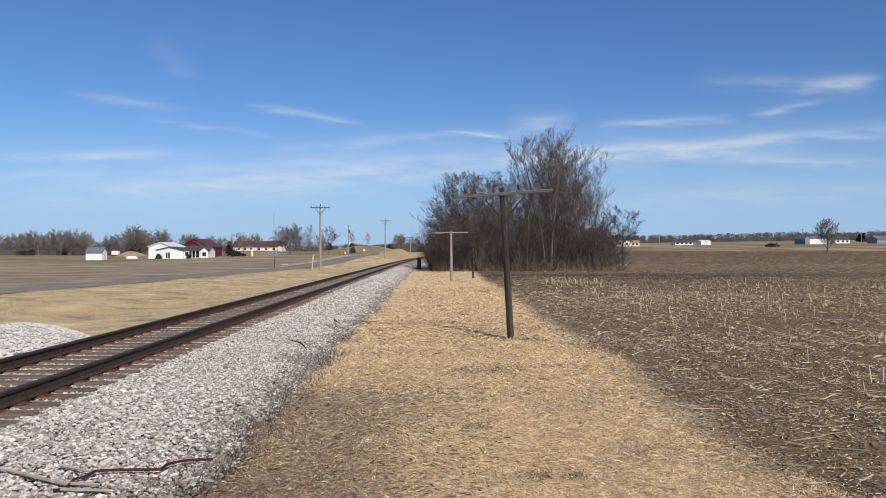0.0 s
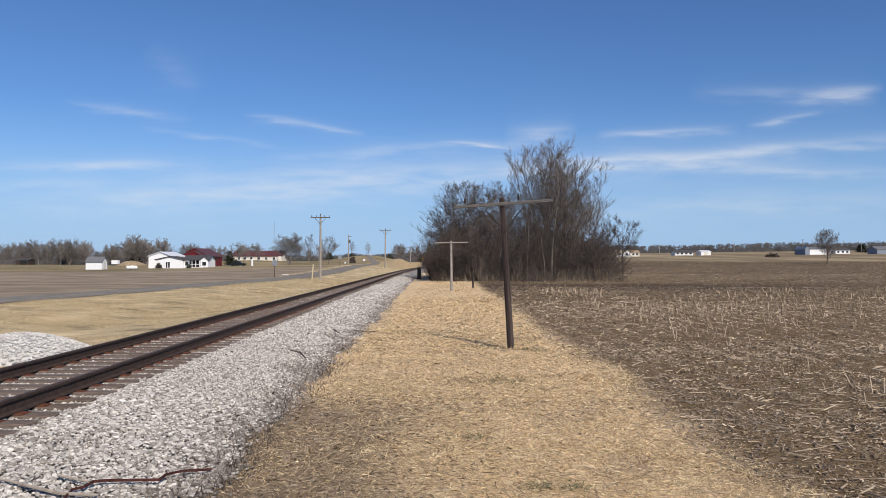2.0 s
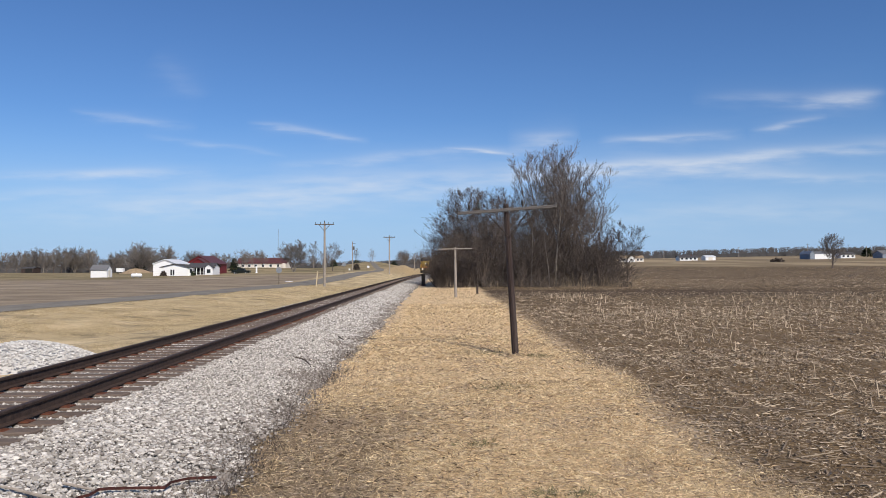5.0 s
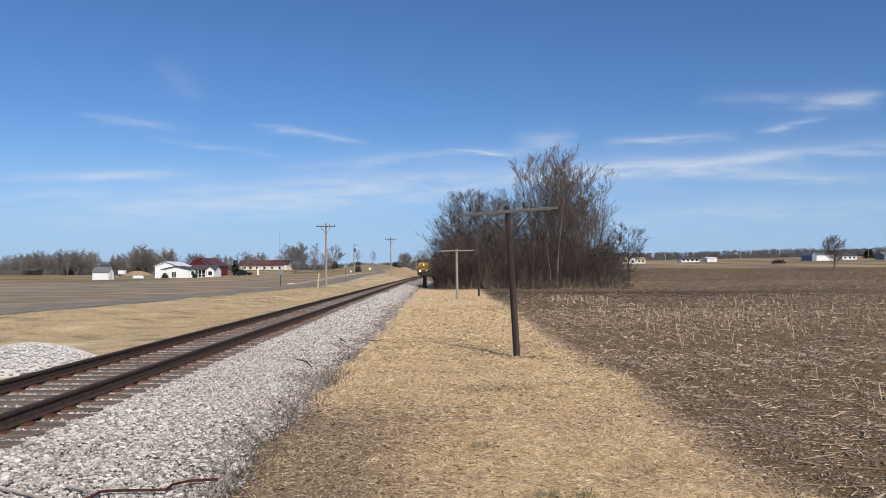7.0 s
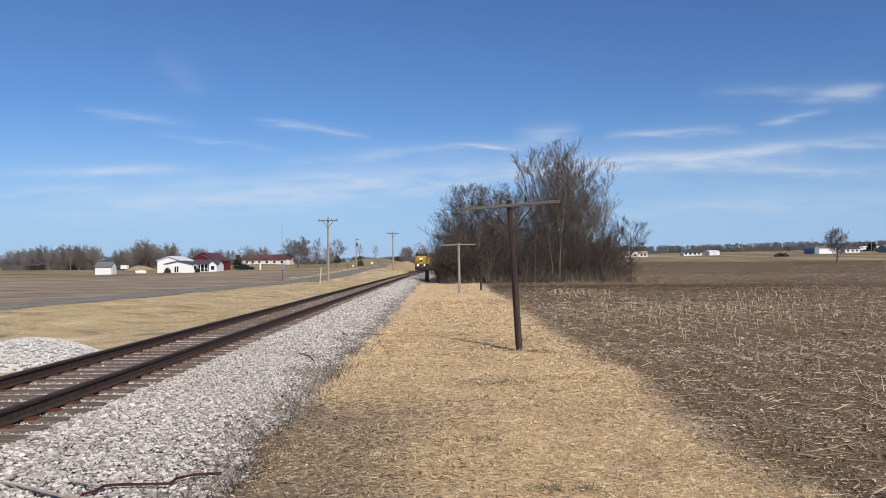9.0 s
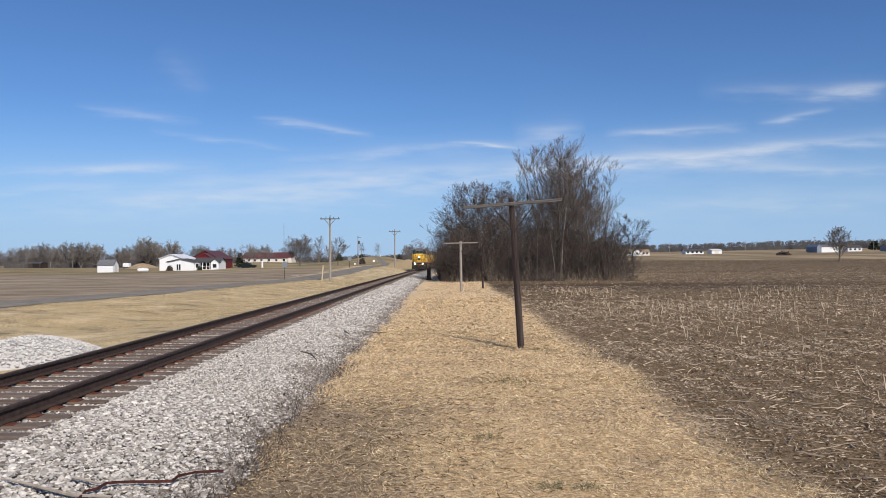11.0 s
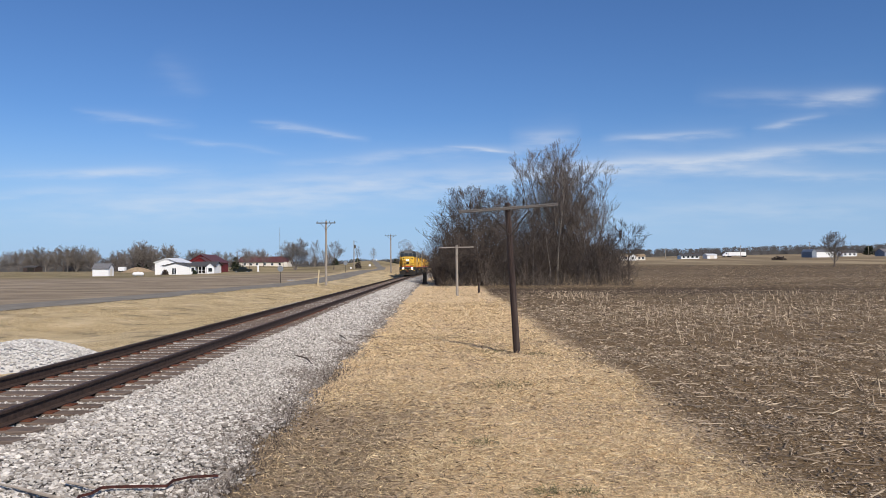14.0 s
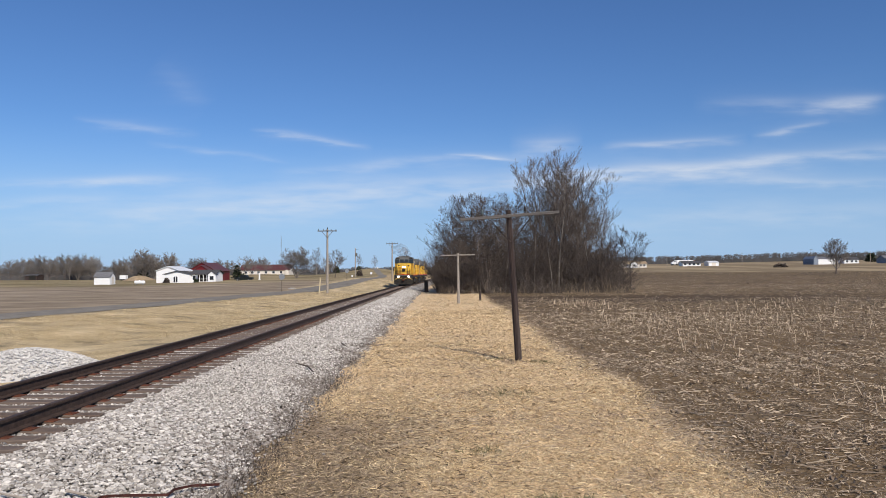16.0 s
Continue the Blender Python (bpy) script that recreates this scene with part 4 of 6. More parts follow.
def make_shed():
    t = thing("garden_shed", at_ground(-75.3, 162), "small white garden shed with a grey shingle roof", "shed")
    gable_block(t, -1.75, 1.75, 0, 2.6, 1.65, 2.65, "x", M["white"], M["shingle"], 0.15)
    part("door", box((1.76, 0.8, 0.05), (1.80, 1.7, 1.6), 0.01), M["cream"], t)


def make_house():
    t = thing("white_house", at_ground(-67, 184), "single-storey white farmhouse with grey roof and porch", "house")
    gable_block(t, -6.3, -0.5, 3, 13, 2.95, 4.0, "y", M["white"], M["metal_white"])
    gable_block(t, -3.2, 3.4, 0, 5, 2.1, 2.85, "y", M["white"], M["shingle_dark"], 0.35)
    gable_block(t, 3.4, 9.4, 0.4, 6, 2.15, 3.05, "x", M["white"], M["shingle_dark"], 0.35)
    gable_block(t, 7.8, 9.7, -0.7, 0.4, 2.0, 2.75, "y", M["white"], M["shingle_dark"], 0.2)
    window_on(t, -0.85, -0.45, 0.15, 1.55, 0.0, M["white"], "door")
    window_on(t, -0.3, 0.1, 0.15, 1.55, 0.0, M["white"], "door")
    window_on(t, 3.75, 4.5, 0.7, 1.7, 0.4)
    window_on(t, 8.3, 9.2, 0.7, 1.6, -0.7)
    # no recess is built: a dark panel on the wall paints the porch shade
    part("porch_shade", box((5.0, 0.3, 0.3), (7.6, 0.42, 1.95)), M["dark"], t, "dark panel standing for porch shade")
    part("porch_floor", box((4.8, -0.9, -0.3), (7.8, 0.4, 0.28), 0.02), M["cream"], t)
    part("porch_roof", box((4.7, -1.0, 1.98), (7.8, 0.4, 2.12), 0.02), M["shingle_dark"], t)
    for x in (4.9, 5.8, 6.7, 7.6):
        part("column", box((x - 0.07, -0.85, 0.28), (x + 0.07, -0.71, 1.98), 0.01), M["white"], t)
    part("porch_rail", box((4.9, -0.82, 0.9), (7.6, -0.76, 0.98)), M["white"], t)


def make_red_barn():
    t = thing("red_barn", at_ground(-76.2, 230), "large red metal barn with maroon roof", "barn")
    gable_block(t, -4.2, 4.2, 0, 15, 3.2, 5.6, "y", M["red_metal"], M["maroon"], 0.3, -1.5)
    gable_block(t, -1.6, 3.9, -4, 0, 3.0, 4.7, "y", M["red_metal"], M["maroon"], 0.3, -1.5)


def make_long_building():
    t = thing("long_building", pose(-74, 300, 1.95), "long low cream building with a dark red metal roof", "building")
    gable_block(t, -10.2, 9.6, 0, 10, 1.9, 3.95, "x", M["cream"], M["maroon"], 0.4, -1.0)
    part("porch", box((8.4, -1.2, -0.8), (9.4, 0, 1.9), 0.02), M["cream"], t)
    for x in (-8, -5.5, -3, 0, 3, 6):
        window_on(t, x, x + 0.9, 0.5, 1.4, 0.0)


def make_right_houses():
    def z(x, y):
        return pose(x, y, float(gz(x, y)))
    t = thing("ranch_house", z(103.6, 420), "far ranch house with brown roof and white gable", "house", "far farmhouses")
    gable_block(t, -6.2, 6.2, 0, 8, 2.2, 3.5, "x", M["cream"], M["dirt"], 0.4)
    gable_block(t, -3.2, 0.6, -2.5, 0, 2.2, 3.4, "y", M["white"], M["dirt"], 0.3)
    window_on(t, -1.9, -0.7, 0.6, 1.8, -2.5)
    for x in (-5.2, 2.2, 4.2):
        window_on(t, x, x + 1.2, 0.8, 1.8, 0.0)
    t = thing("ranch_house", z(141.5, 440), "far white ranch house with a dark roof", "house", "far farmhouses")
    gable_block(t, -5.5, 5, 0, 8, 1.8, 3.0, "x", M["white"], M["shingle_dark"], 0.5)
    for x in (-4.8, -2.2, 0.3, 2.8):
        window_on(t, x, x + 1.3, 0.6, 1.6, 0.0)
    part("chimney", box((2, 3.5, 2.4), (2.7, 4.2, 3.5), 0.02), M["rust"], t)
    t = thing("machine_shed", z(152.6, 436), "far white metal machine shed", "shed", "far farmhouses")
    gable_block(t, -2.9, 2.9, 0, 8, 2.0, 2.8, "x", M["white"], M["metal_white"], 0.2)
    part("door", box((-1.2, -0.06, 0), (1.2, 0.0, 1.8), 0.01), M["cream"], t)
    t = thing("machine_shed", z(209.5, 430), "large white metal barn with a blue grey end", "barn", "far farmhouses")
    gable_block(t, 0.4, 10, 0, 13, 3.2, 4.5, "x", M["white"], M["shingle"], 0.2)
    gable_block(t, -2.2, 0.4, 0, 13, 3.3, 4.7, "y", M["blue_grey"], M["blue_grey"], 0.2)
    t = thing("ranch_house", z(237, 445), "far white house beside a lone tree", "house", "far farmhouses")
    gable_block(t, -4.5, 4, 0, 7, 2.3, 3.6, "x", M["white"], M["shingle_dark"], 0.4)
    for x in (-3.5, -0.8, 1.8):
        window_on(t, x, x + 1.2, 0.7, 1.8, 0.0)
    t = thing("farm_building", z(254, 430), "far blue grey farm building", "barn", "far farmhouses")
    gable_block(t, -5.5, 8, 0, 10, 2.6, 4.4, "x", M["blue_grey"], M["shingle"], 0.3)


make_shed()
make_house()
make_red_barn()
make_long_building()
make_right_houses()


def make_old_barn():
    t = thing("old_barn", at_ground(-187, 335), "old dark weathered open-fronted barn", "barn")
    gable_block(t, -3.5, 2, 0, 6, 2.0, 2.7, "x", M["pole"], M["shingle_dark"], 0.2)
    # the wall is closed: a dark sheet on it paints the shaded inside
    part("opening_shade", box((-1.6, -0.05, 0.2), (1.4, 0.0, 2.3)), M["dark"], t)


make_old_barn()


# ---------------------------------------------------------------- yard things
def propane_tank():
    t = thing("propane_tank", at_ground(-64.2, 155), "white horizontal propane tank on two feet", "tank")
    part("tank", tube([(-1.15, 0, 0.5), (-1.1, 0, 0.5), (-0.9, 0, 0.5), (0.9, 0, 0.5), (1.1, 0, 0.5), (1.15, 0, 0.5)], [0.08, 0.25, 0.38, 0.38, 0.25, 0.08], 14), M["white"], t)
    for x in (-0.7, 0.7):
        part("foot", box((x - 0.06, -0.25, -0.05), (x + 0.06, 0.25, 0.2)), M["sign_back"], t)
    part("dome", tube([(0, 0, 0.85), (0, 0, 1.0)], 0.14, 8), M["white"], t)


def road_sign(at, height, label):
    t = thing("road_sign", at_ground(*at), label, "sign", "road signs")
    part("post", box((-0.03, -0.02, -0.2), (0.03, 0.02, height - 0.05)), M["iron"], t)
    o = [(0.4 * math.cos(math.tau * (k + 0.5) / 8), height - 0.40 + 0.4 * math.sin(math.tau * (k + 0.5) / 8)) for k in range(8)]
    part("plate", prism(o, -0.035, -0.022), M["sign_back"], t, "unpainted back of an octagonal sign plate")


def pickup_truck():
    t = thing("pickup_truck", at_ground(-56.3, 205), "dark green pickup truck parked in a yard", "truck")
    part("body", prism([(-2.4, 0.45), (2.4, 0.45), (2.4, 1.0), (1.2, 1.08), (0.75, 1.62), (-0.75, 1.65), (-0.85, 1.05), (-2.4, 1.05)], -0.9, 0.9), M["truck_paint"], t)
    part("side_window", box((-0.6, -0.92, 1.12), (0.65, -0.9, 1.52)), M["window"], t)
    for x in (-1.5, 1.5):
        for y in (-0.82, 0.82):
            w = part("wheel", tube([(x, y - 0.12, 0.37), (x, y + 0.12, 0.37)], 0.37, 14), M["rubber"], t)
            part("rim", tube([(x, y - 0.13, 0.37), (x, y + 0.13, 0.37)], 0.2, 10), M["sign_back"], w)


propane_tank()
road_sign((-21.4, 95.5), 2.25, "back of a grey octagonal stop sign on a thin post")
road_sign((-19.5, 142), 2.15, "back of a grey octagonal sign farther along the road")
pickup_truck()

M["pale_wood"] = material("pale new timber", (0.42, 0.34, 0.22), (0.6, 0.5, 0.34), 6, 0.8, 0, 0.2, stretch=(6, 6, 0.5))
post = thing("marker_post", at_ground(-45.2, 178), "short white square marker post in the yard", "post")
part("shaft", box((-0.16, -0.16, -0.2), (0.16, 0.16, 1.7), 0.02), M["white"], post)
part("base", box((-0.26, -0.26, -0.2), (0.26, 0.26, 0.18), 0.02), M["white"], post)
lean_post = thing("leaning_post", at_ground(-16.1, 92.4) @ pose(0, 0, 0, 0, 5, 0), "leaning pale wooden post on the verge", "post")
part("shaft", box((-0.07, -0.07, -0.3), (0.07, 0.07, 1.85), 0.01), M["pale_wood"], lean_post)
stub = thing("stub_post", at_ground(2.4, 59.7) @ pose(0, 0, 0, 0, -2, 0), "short dark burnt-looking wooden stub post in grass", "post")
part("shaft", tube([(0, 0, -0.2), (0, 0, 0.4), (0.01, 0, 0.76)], [0.09, 0.085, 0.075], 9), M["pole"], stub)
relay = thing("relay_box", pose(-3.02, 95.5, 0.0), "dark rusted trackside relay box by the brush", "box")
part("case", box((-0.24, -0.25, -0.25), (0.24, 0.25, 1.20), 0.03), M["loco_black"], relay)
part("lid", box((-0.28, -0.30, 1.20), (0.28, 0.30, 1.26), 0.02), M["loco_black"], relay)
part("plinth", box((-0.36, -0.30, -0.35), (0.36, 0.30, -0.05), 0.02), M["pole"], relay)
sheet = thing("white_board", at_ground(-21.9, 104) @ pose(0, 0, 0.03, 0, 0, 20), "white board lying by the road edge", "board")
part("panel", box((-0.45, -0.6, 0), (0.45, 0.6, 0.05), 0.01), M["white"], sheet)
for x, y, w, h in ((-27.6, 212, 0.4, 0.5), (-27.5, 262, 0.7, 0.7)):
    ub = thing("utility_box", at_ground(x, y), "small white utility box on the grass bank", "box", "utility boxes")
    part("case", box((-w / 2, -w / 2, -0.3), (w / 2, w / 2, h), 0.05), M["white"], ub)
for x, y in ((-42.0, 420), (-40.2, 418)):
    mp_ = thing("marker_post", at_ground(x, y), "slim white post on the far bank", "post")
    part("shaft", box((-0.3, -0.3, -3), (0.3, 0.3, 2.6 + 2.0), 0.02), M["white"], mp_)
trailer = thing("box_trailer", at_ground(-122, 280), "white box trailer in a far yard", "trailer")
part("box", box((-1.2, -0.9, 0.5), (1.2, 0.9, 2.0), 0.05), M["white"], trailer)
for x in (-0.5, 0.5):
    part("wheel", tube([(x, -0.95, 0.32), (x, -0.7, 0.32)], 0.32, 12), M["rubber"], trailer)


def dirt_heap():
    v, f = [], []
    for i in range(8):
        q = i / 7
        for j in range(28):
            w = j * math.tau / 28
            k = 1 + 0.12 * math.sin(3 * w + 1) + 0.06 * math.sin(7 * w)
            v.append((6.2 * (1 - q) * k * math.cos(w), 4.0 * (1 - q) * k * math.sin(w), 1.75 * math.sin(q * 1.5708) ** 1.3 * (1 + 0.1 * math.sin(5 * w)) - 0.15))
    f = [(i * 28 + j, i * 28 + (j + 1) % 28, i * 28 + 28 + (j + 1) % 28, i * 28 + 28 + j) for i in range(7) for j in range(28)]
    t = thing("dirt_heap", at_ground(-109, 262), "low heap of bare tan dirt", "dirt heap")
    part("heap", mesh_of("heap", v, f, M["dirt"], smooth=True), None, t)


dirt_heap()


def radio_mast():
    t = thing("radio_mast", at_ground(-135, 600), "slender distant grey lattice radio mast", "mast")
    bm = bmesh.new()
    for k in range(3):
        w = k * math.tau / 3
        add_tube(bm, [(0.25 * math.cos(w), 0.25 * math.sin(w), -1), (0.22 * math.cos(w), 0.22 * math.sin(w), 33)], 0.05, 4)
    for z in range(0, 33):
        w = z * math.tau / 3
        add_tube(bm, [(0.25 * math.cos(w), 0.25 * math.sin(w), z), (0.25 * math.cos(w + 2.094), 0.25 * math.sin(w + 2.094), z + 1)], 0.03, 3)
    part("lattice", bm, M["sign_back"], t)


radio_mast()
for x, y, h in ((121, 420, 6.6), (179, 462, 7.4), (245, 440, 7.0), (225, 470, 9.0)):
    fp = thing("utility_pole", at_ground(x, y), "pale far utility pole beyond the field", "utility pole", "far power line")
    part("post", tube([(0, 0, -0.5), (0, 0, h)], [0.16, 0.11], 6), M["pole_grey"], fp)
    part("crossarm", box((-0.9, -0.15, h - 0.5), (0.9, -0.05, h - 0.38)), M["arm"], fp)


# ---------------------------------------------------------------- bushes, evergreens and distant trees
def bush(at, w, h, mat_, label):
    t = thing("bush", at_ground(*at), label, "bush", "yard bushes")
    v, f = [], []
    for _ in range(420):
        d = Vector((rng.normal(), rng.normal(), abs(rng.normal()) * 0.9)).normalized() * rng.uniform(0.55, 1.0)
        c = Vector((d.x * w / 2, d.y * w / 2, d.z * h))
        b0 = len(v)
        for _ in range(3):
            v.append(tuple(c + Vector(rng.normal(0, 0.09 * w, 3))))
        f.append((b0, b0 + 1, b0 + 2))
    part("foliage", mesh_of("foliage", v, f, mat_), None, t)


bush((-69.2, 183), 1.5, 1.3, M["brush"], "rounded brown winter bush by a house wall")
bush((-61.8, 182.5), 1.2, 1.3, M["evergreen"], "dark clipped evergreen bush by a porch")
bush((-26.5, 220), 1.9, 1.9, M["brush"], "brown rounded bush on the grass bank")
bush((-67.2, 243), 2.2, 2.2, M["evergreen"], "dark evergreen shrub behind a truck")
bush((163, 372), 6.0, 1.2, M["brush"], "low tangle of brush in the far field")


def evergreen(at, h, w, label):
    t = thing("evergreen_tree", at_ground(*at), label, "tree", "evergreens")
    part("trunk", tube([(0, 0, -0.3), (0, 0, h * 0.9)], [0.16, 0.03], 6), M["bark"], t)
    v, f = [], []
    for _ in range(520):
        z = rng.uniform(0.08, 1.0)
        r = w / 2 * (1 - z) ** 0.8 * rng.uniform(0.5, 1.1)
        a = rng.uniform(0, math.tau)
        c = Vector((r * math.cos(a), r * math.sin(a), z * h))
        b0 = len(v)
        for _ in range(3):
            v.append(tuple(c + Vector((rng.normal(0, 0.10 * w), rng.normal(0, 0.10 * w), rng.normal(0, 0.045 * h)))))
        f.append((b0, b0 + 1, b0 + 2))
    part("crown", mesh_of("crown", v, f, M["evergreen"]), None, t)


for at, h, w in (((-71.5, 252), 4.6, 3.6), ((-125, 305), 6.5, 5.0), ((-118, 330), 5.0, 5.0), ((-52, 345), 4.0, 4.0), ((-46, 380), 4.6, 4.6), ((-29.5, 420), 4.2, 4.6), ((-22, 470), 5, 6), ((-15, 520), 5, 6), ((262, 470), 5.5, 8.0)):
    evergreen(at, h, w, "dark evergreen among bare trees")


def yard_trees():
    kinds = [plant("bare_tree", 201, "broad many-stemmed leafless yard tree", "tree", M["bark_pale"], (-47, 230), "yard trees", height=9.8, spread=4.2, trunk_r=0.16, limbs=63, multi=9, upright=0.6, twigs=5, low=0.15, splay=1.9, fine=0.012, twig=M["twig_hazed"]),
             plant("bare_tree", 202, "slim leafless yard tree", "tree", M["bark_pale"], (-53.5, 300), "yard trees", height=11.0, spread=3.4, trunk_r=0.16, limbs=15, upright=0.8, twigs=4, low=0.2, fine=0.012, twig=M["twig_hazed"]),
             plant("bare_tree", 203, "round-headed leafless yard tree", "tree", M["bark"], (-30.6, 200), "yard trees", height=6.8, spread=3.4, trunk_r=0.12, limbs=16, upright=0.5, twigs=4, low=0.2, fine=0.014, twig=M["twig_hazed"]),
             plant("bare_tree", 204, "lone leafless field tree with a rounded crown", "tree", M["bark"], (117.6, 230), "yard trees", height=10.3, spread=4.6, trunk_r=0.26, limbs=27, upright=0.6, twigs=5, low=0.14, fine=0.018, depth=3, twig=M["twig_hazed"])]
    kinds.append(plant("bare_tree", 205, "leafless tree in a far hedgerow", "tree", M["bark"], (-180, 350), "yard trees", height=10.4, spread=5.6, trunk_r=0.2, limbs=24, upright=0.6, twigs=5, low=0.10, fine=0.022, depth=3, twig=M["twig_hazed"]))
    a, b, c, d, e = kinds
    def put(src, x, y, sc, turn):
        k = copy_thing(src, at_ground(x, y, 0.05) @ pose(0, 0, 0, 0, 0, turn))
        sc = sc * 1.12 if src is e else sc
        k.scale = (sc, sc, sc)
    for x, y, sc, turn in ((-68.6, 250, 1.05, 40), (-71.5, 290, 0.8, 100), (-72.0, 318, 0.85, 10), (-69.5, 262, 0.9, 200)):
        put(c, x, y, sc, turn)
    for x, y, sc, turn in ((-187, 356, 0.82, 60), (-195, 352, 0.78, 140), (-172, 360, 0.85, 210), (-204, 360, 0.8, 300), (-124, 302, 0.92, 80), (-130, 310, 0.75, 10), (-117, 312, 0.72, 160), (-113, 340, 0.7, 250), (-104, 338, 0.62, 20), (-97, 330, 0.55, 330), (-18.2, 330, 0.55, 0), (-24, 400, 0.7, 70), (-13.5, 360, 0.62, 150), (-165, 380, 0.8, 20), (-212, 350, 0.6, 220), (-184, 366, 0.85, 33), (-168, 352, 0.8, 77), (-199, 346, 0.72, 111), (-122, 300, 0.8, 240), (-133, 322, 0.7, 190), (-110, 322, 0.66, 130), (-90, 340, 0.6, 60), (-84, 335, 0.62, 160), (-150, 400, 0.6, 10), (-140, 390, 0.55, 100), (-60, 380, 0.6, 222), (-66, 372, 0.55, 12), (-190, 348, 0.86, 15), (-177, 358, 0.92, 125), (-184, 344, 0.7, 265), (-207, 352, 0.72, 85), (-126, 316, 0.8, 65), (-119, 318, 0.84, 290), (-136, 306, 0.62, 350), (-160, 366, 0.6, 170)):
        put(e, x, y, sc, turn)
    for x, y, sc, turn in ((-53, 330, 0.7, 60), (-58, 350, 0.75, 160), (-40, 330, 0.65, 10), (-36, 360, 0.7, 200), (-183, 340, 0.8, 90), (-176, 346, 0.9, 190), (-120, 308, 0.95, 45)):
        put(b, x, y, sc, turn)
    put(a, -121, 306, 0.8, 120)
    put(a, -175, 352, 0.9, 20)


yard_trees()


def far_woods(name, x0, x1, y, h, n, label, thick=40, fill=0.62):
    """A distant belt of leafless woods: clumps of fine slivers over a solid thicket, with an uneven rounded top."""
    x, yy = rng.uniform(x0, x1, n), y + rng.uniform(0, thick, n)
    hh = h * (0.80 + 0.09 * waves(x, 0, 55) + 0.06 * waves(x, 5, 14)) * rng.uniform(0.8, 1.08, n)
    zb, w = gz(x, yy), rng.uniform(2.0, 4.5, n)
    m = 120
    up = rng.beta(2.0, 1.3, (n, m))
    c = np.stack([x[:, None] + rng.normal(0, 0.5, (n, m)) * w[:, None] * np.sqrt(1.15 - up), yy[:, None] + rng.normal(0, 1, (n, m)), zb[:, None] + hh[:, None] * up], -1)
    e = (0.26 * yy / 650)[:, None]
    zero = np.zeros((n, m))
    u = rng.uniform
    tri = np.stack([c + np.stack([-u(0.2, 1.0, (n, m)) * e, zero, -u(0.2, 1.4, (n, m)) * e], -1), c + np.stack([u(0.2, 1.0, (n, m)) * e, zero, -u(0.2, 1.4, (n, m)) * e], -1), c + np.stack([rng.normal(0, 0.8, (n, m)) * e, zero, u(0.4, 1.8, (n, m)) * e], -1)], 2).reshape(-1, 3)
    f = np.arange(len(tri)).reshape(-1, 3).tolist()
    top = zb + hh * fill
    solid = np.stack([np.stack(q, -1) for q in ((x - w, yy, zb - 1), (x + w, yy, zb - 1), (x + w * 0.75, yy, zb + hh * fill * 0.7), (x + w * 0.25, yy, top), (x - w * 0.35, yy, top * 1.0), (x - w * 0.8, yy, zb + hh * fill * 0.65))], 1).reshape(-1, 3)
    f += (len(tri) + np.arange(len(solid)).reshape(-1, 6)).tolist()
    tagged(new(name, mesh_of(name, np.concatenate([tri, solid]), f, M["far_wood"])), label, "woods", kind="stuff")


far_woods("distant_woods", 120, 720, 690, 11.0, 900, "belt of leafless woods along the far field edge", 40, 0.52)
far_woods("distant_woods", -520, -60, 640, 8.5, 520, "broken line of leafless trees beyond the yards")
far_woods("hedgerow", -225, -150, 372, 8.5, 200, "leafless hedgerow thicket behind an old barn", 14, 0.42)
far_woods("hedgerow", -150, -84, 372, 5.6, 170, "low leafless hedgerow behind the farm yard", 14, 0.45)
far_woods("hedgerow", -84, -20, 440, 6.5, 120, "dark leafless thicket behind the grass bank", 30, 0.5)
far_woods("distant_woods", -75, 25, 560, 9.0, 200, "leafless trees beyond the rail bend")
far_woods("distant_woods", -1500, -480, 900, 13.0, 300, "leafless woods along the horizon", 80)
far_woods("distant_woods", 700, 1700, 950, 15.0, 260, "leafless woods along the horizon", 80)


# ---------------------------------------------------------------- grass, stubble and residue
def blades(name, x, y, length, width, pitch, mat_, label, category, lift=0.0, z=None):
    """Curved dry blades, each of two faces."""
    n = len(x)
    a = rng.uniform(0, math.tau, n)
    dx, dy = np.cos(a), np.sin(a)
    px, py = -dy, dx
    z0 = (gz(x, y) if z is None else z) + lift
    c1, s1 = np.cos(pitch), np.sin(pitch)
    p2 = pitch * rng.uniform(-0.3, 0.8, n)
    c2, s2 = np.cos(p2), np.sin(p2)
    h = length * 0.5
    tw = rng.normal(0, 0.5, n)
    def at(along, up, side, lift_side=0.0):
        return np.stack([x + dx * along + px * side, y + dy * along + py * side, z0 + up + lift_side], -1)
    v = np.stack([at(0, 0, -width / 2), at(0, 0, width / 2), at(h * c1, h * s1, width / 2, width * tw), at(h * c1, h * s1, -width / 2, -width * tw), at(h * c1 + h * c2, h * s1 + h * s2, 0)], 1).reshape(-1, 3)
    b = np.arange(n) * 5
    f = np.stack([b, b + 1, b + 2, b + 3], -1).tolist() + np.stack([b + 3, b + 2, b + 4], -1).tolist()
    return tagged(new(name, mesh_of(name, v, f, mat_)), label, category, kind="stuff")


def strip_points(x0, x1, y0, y1, per):
    n = int((x1 - x0) * (y1 - y0) * per)
    return rng.uniform(x0, x1, n), rng.uniform(y0, y1, n)


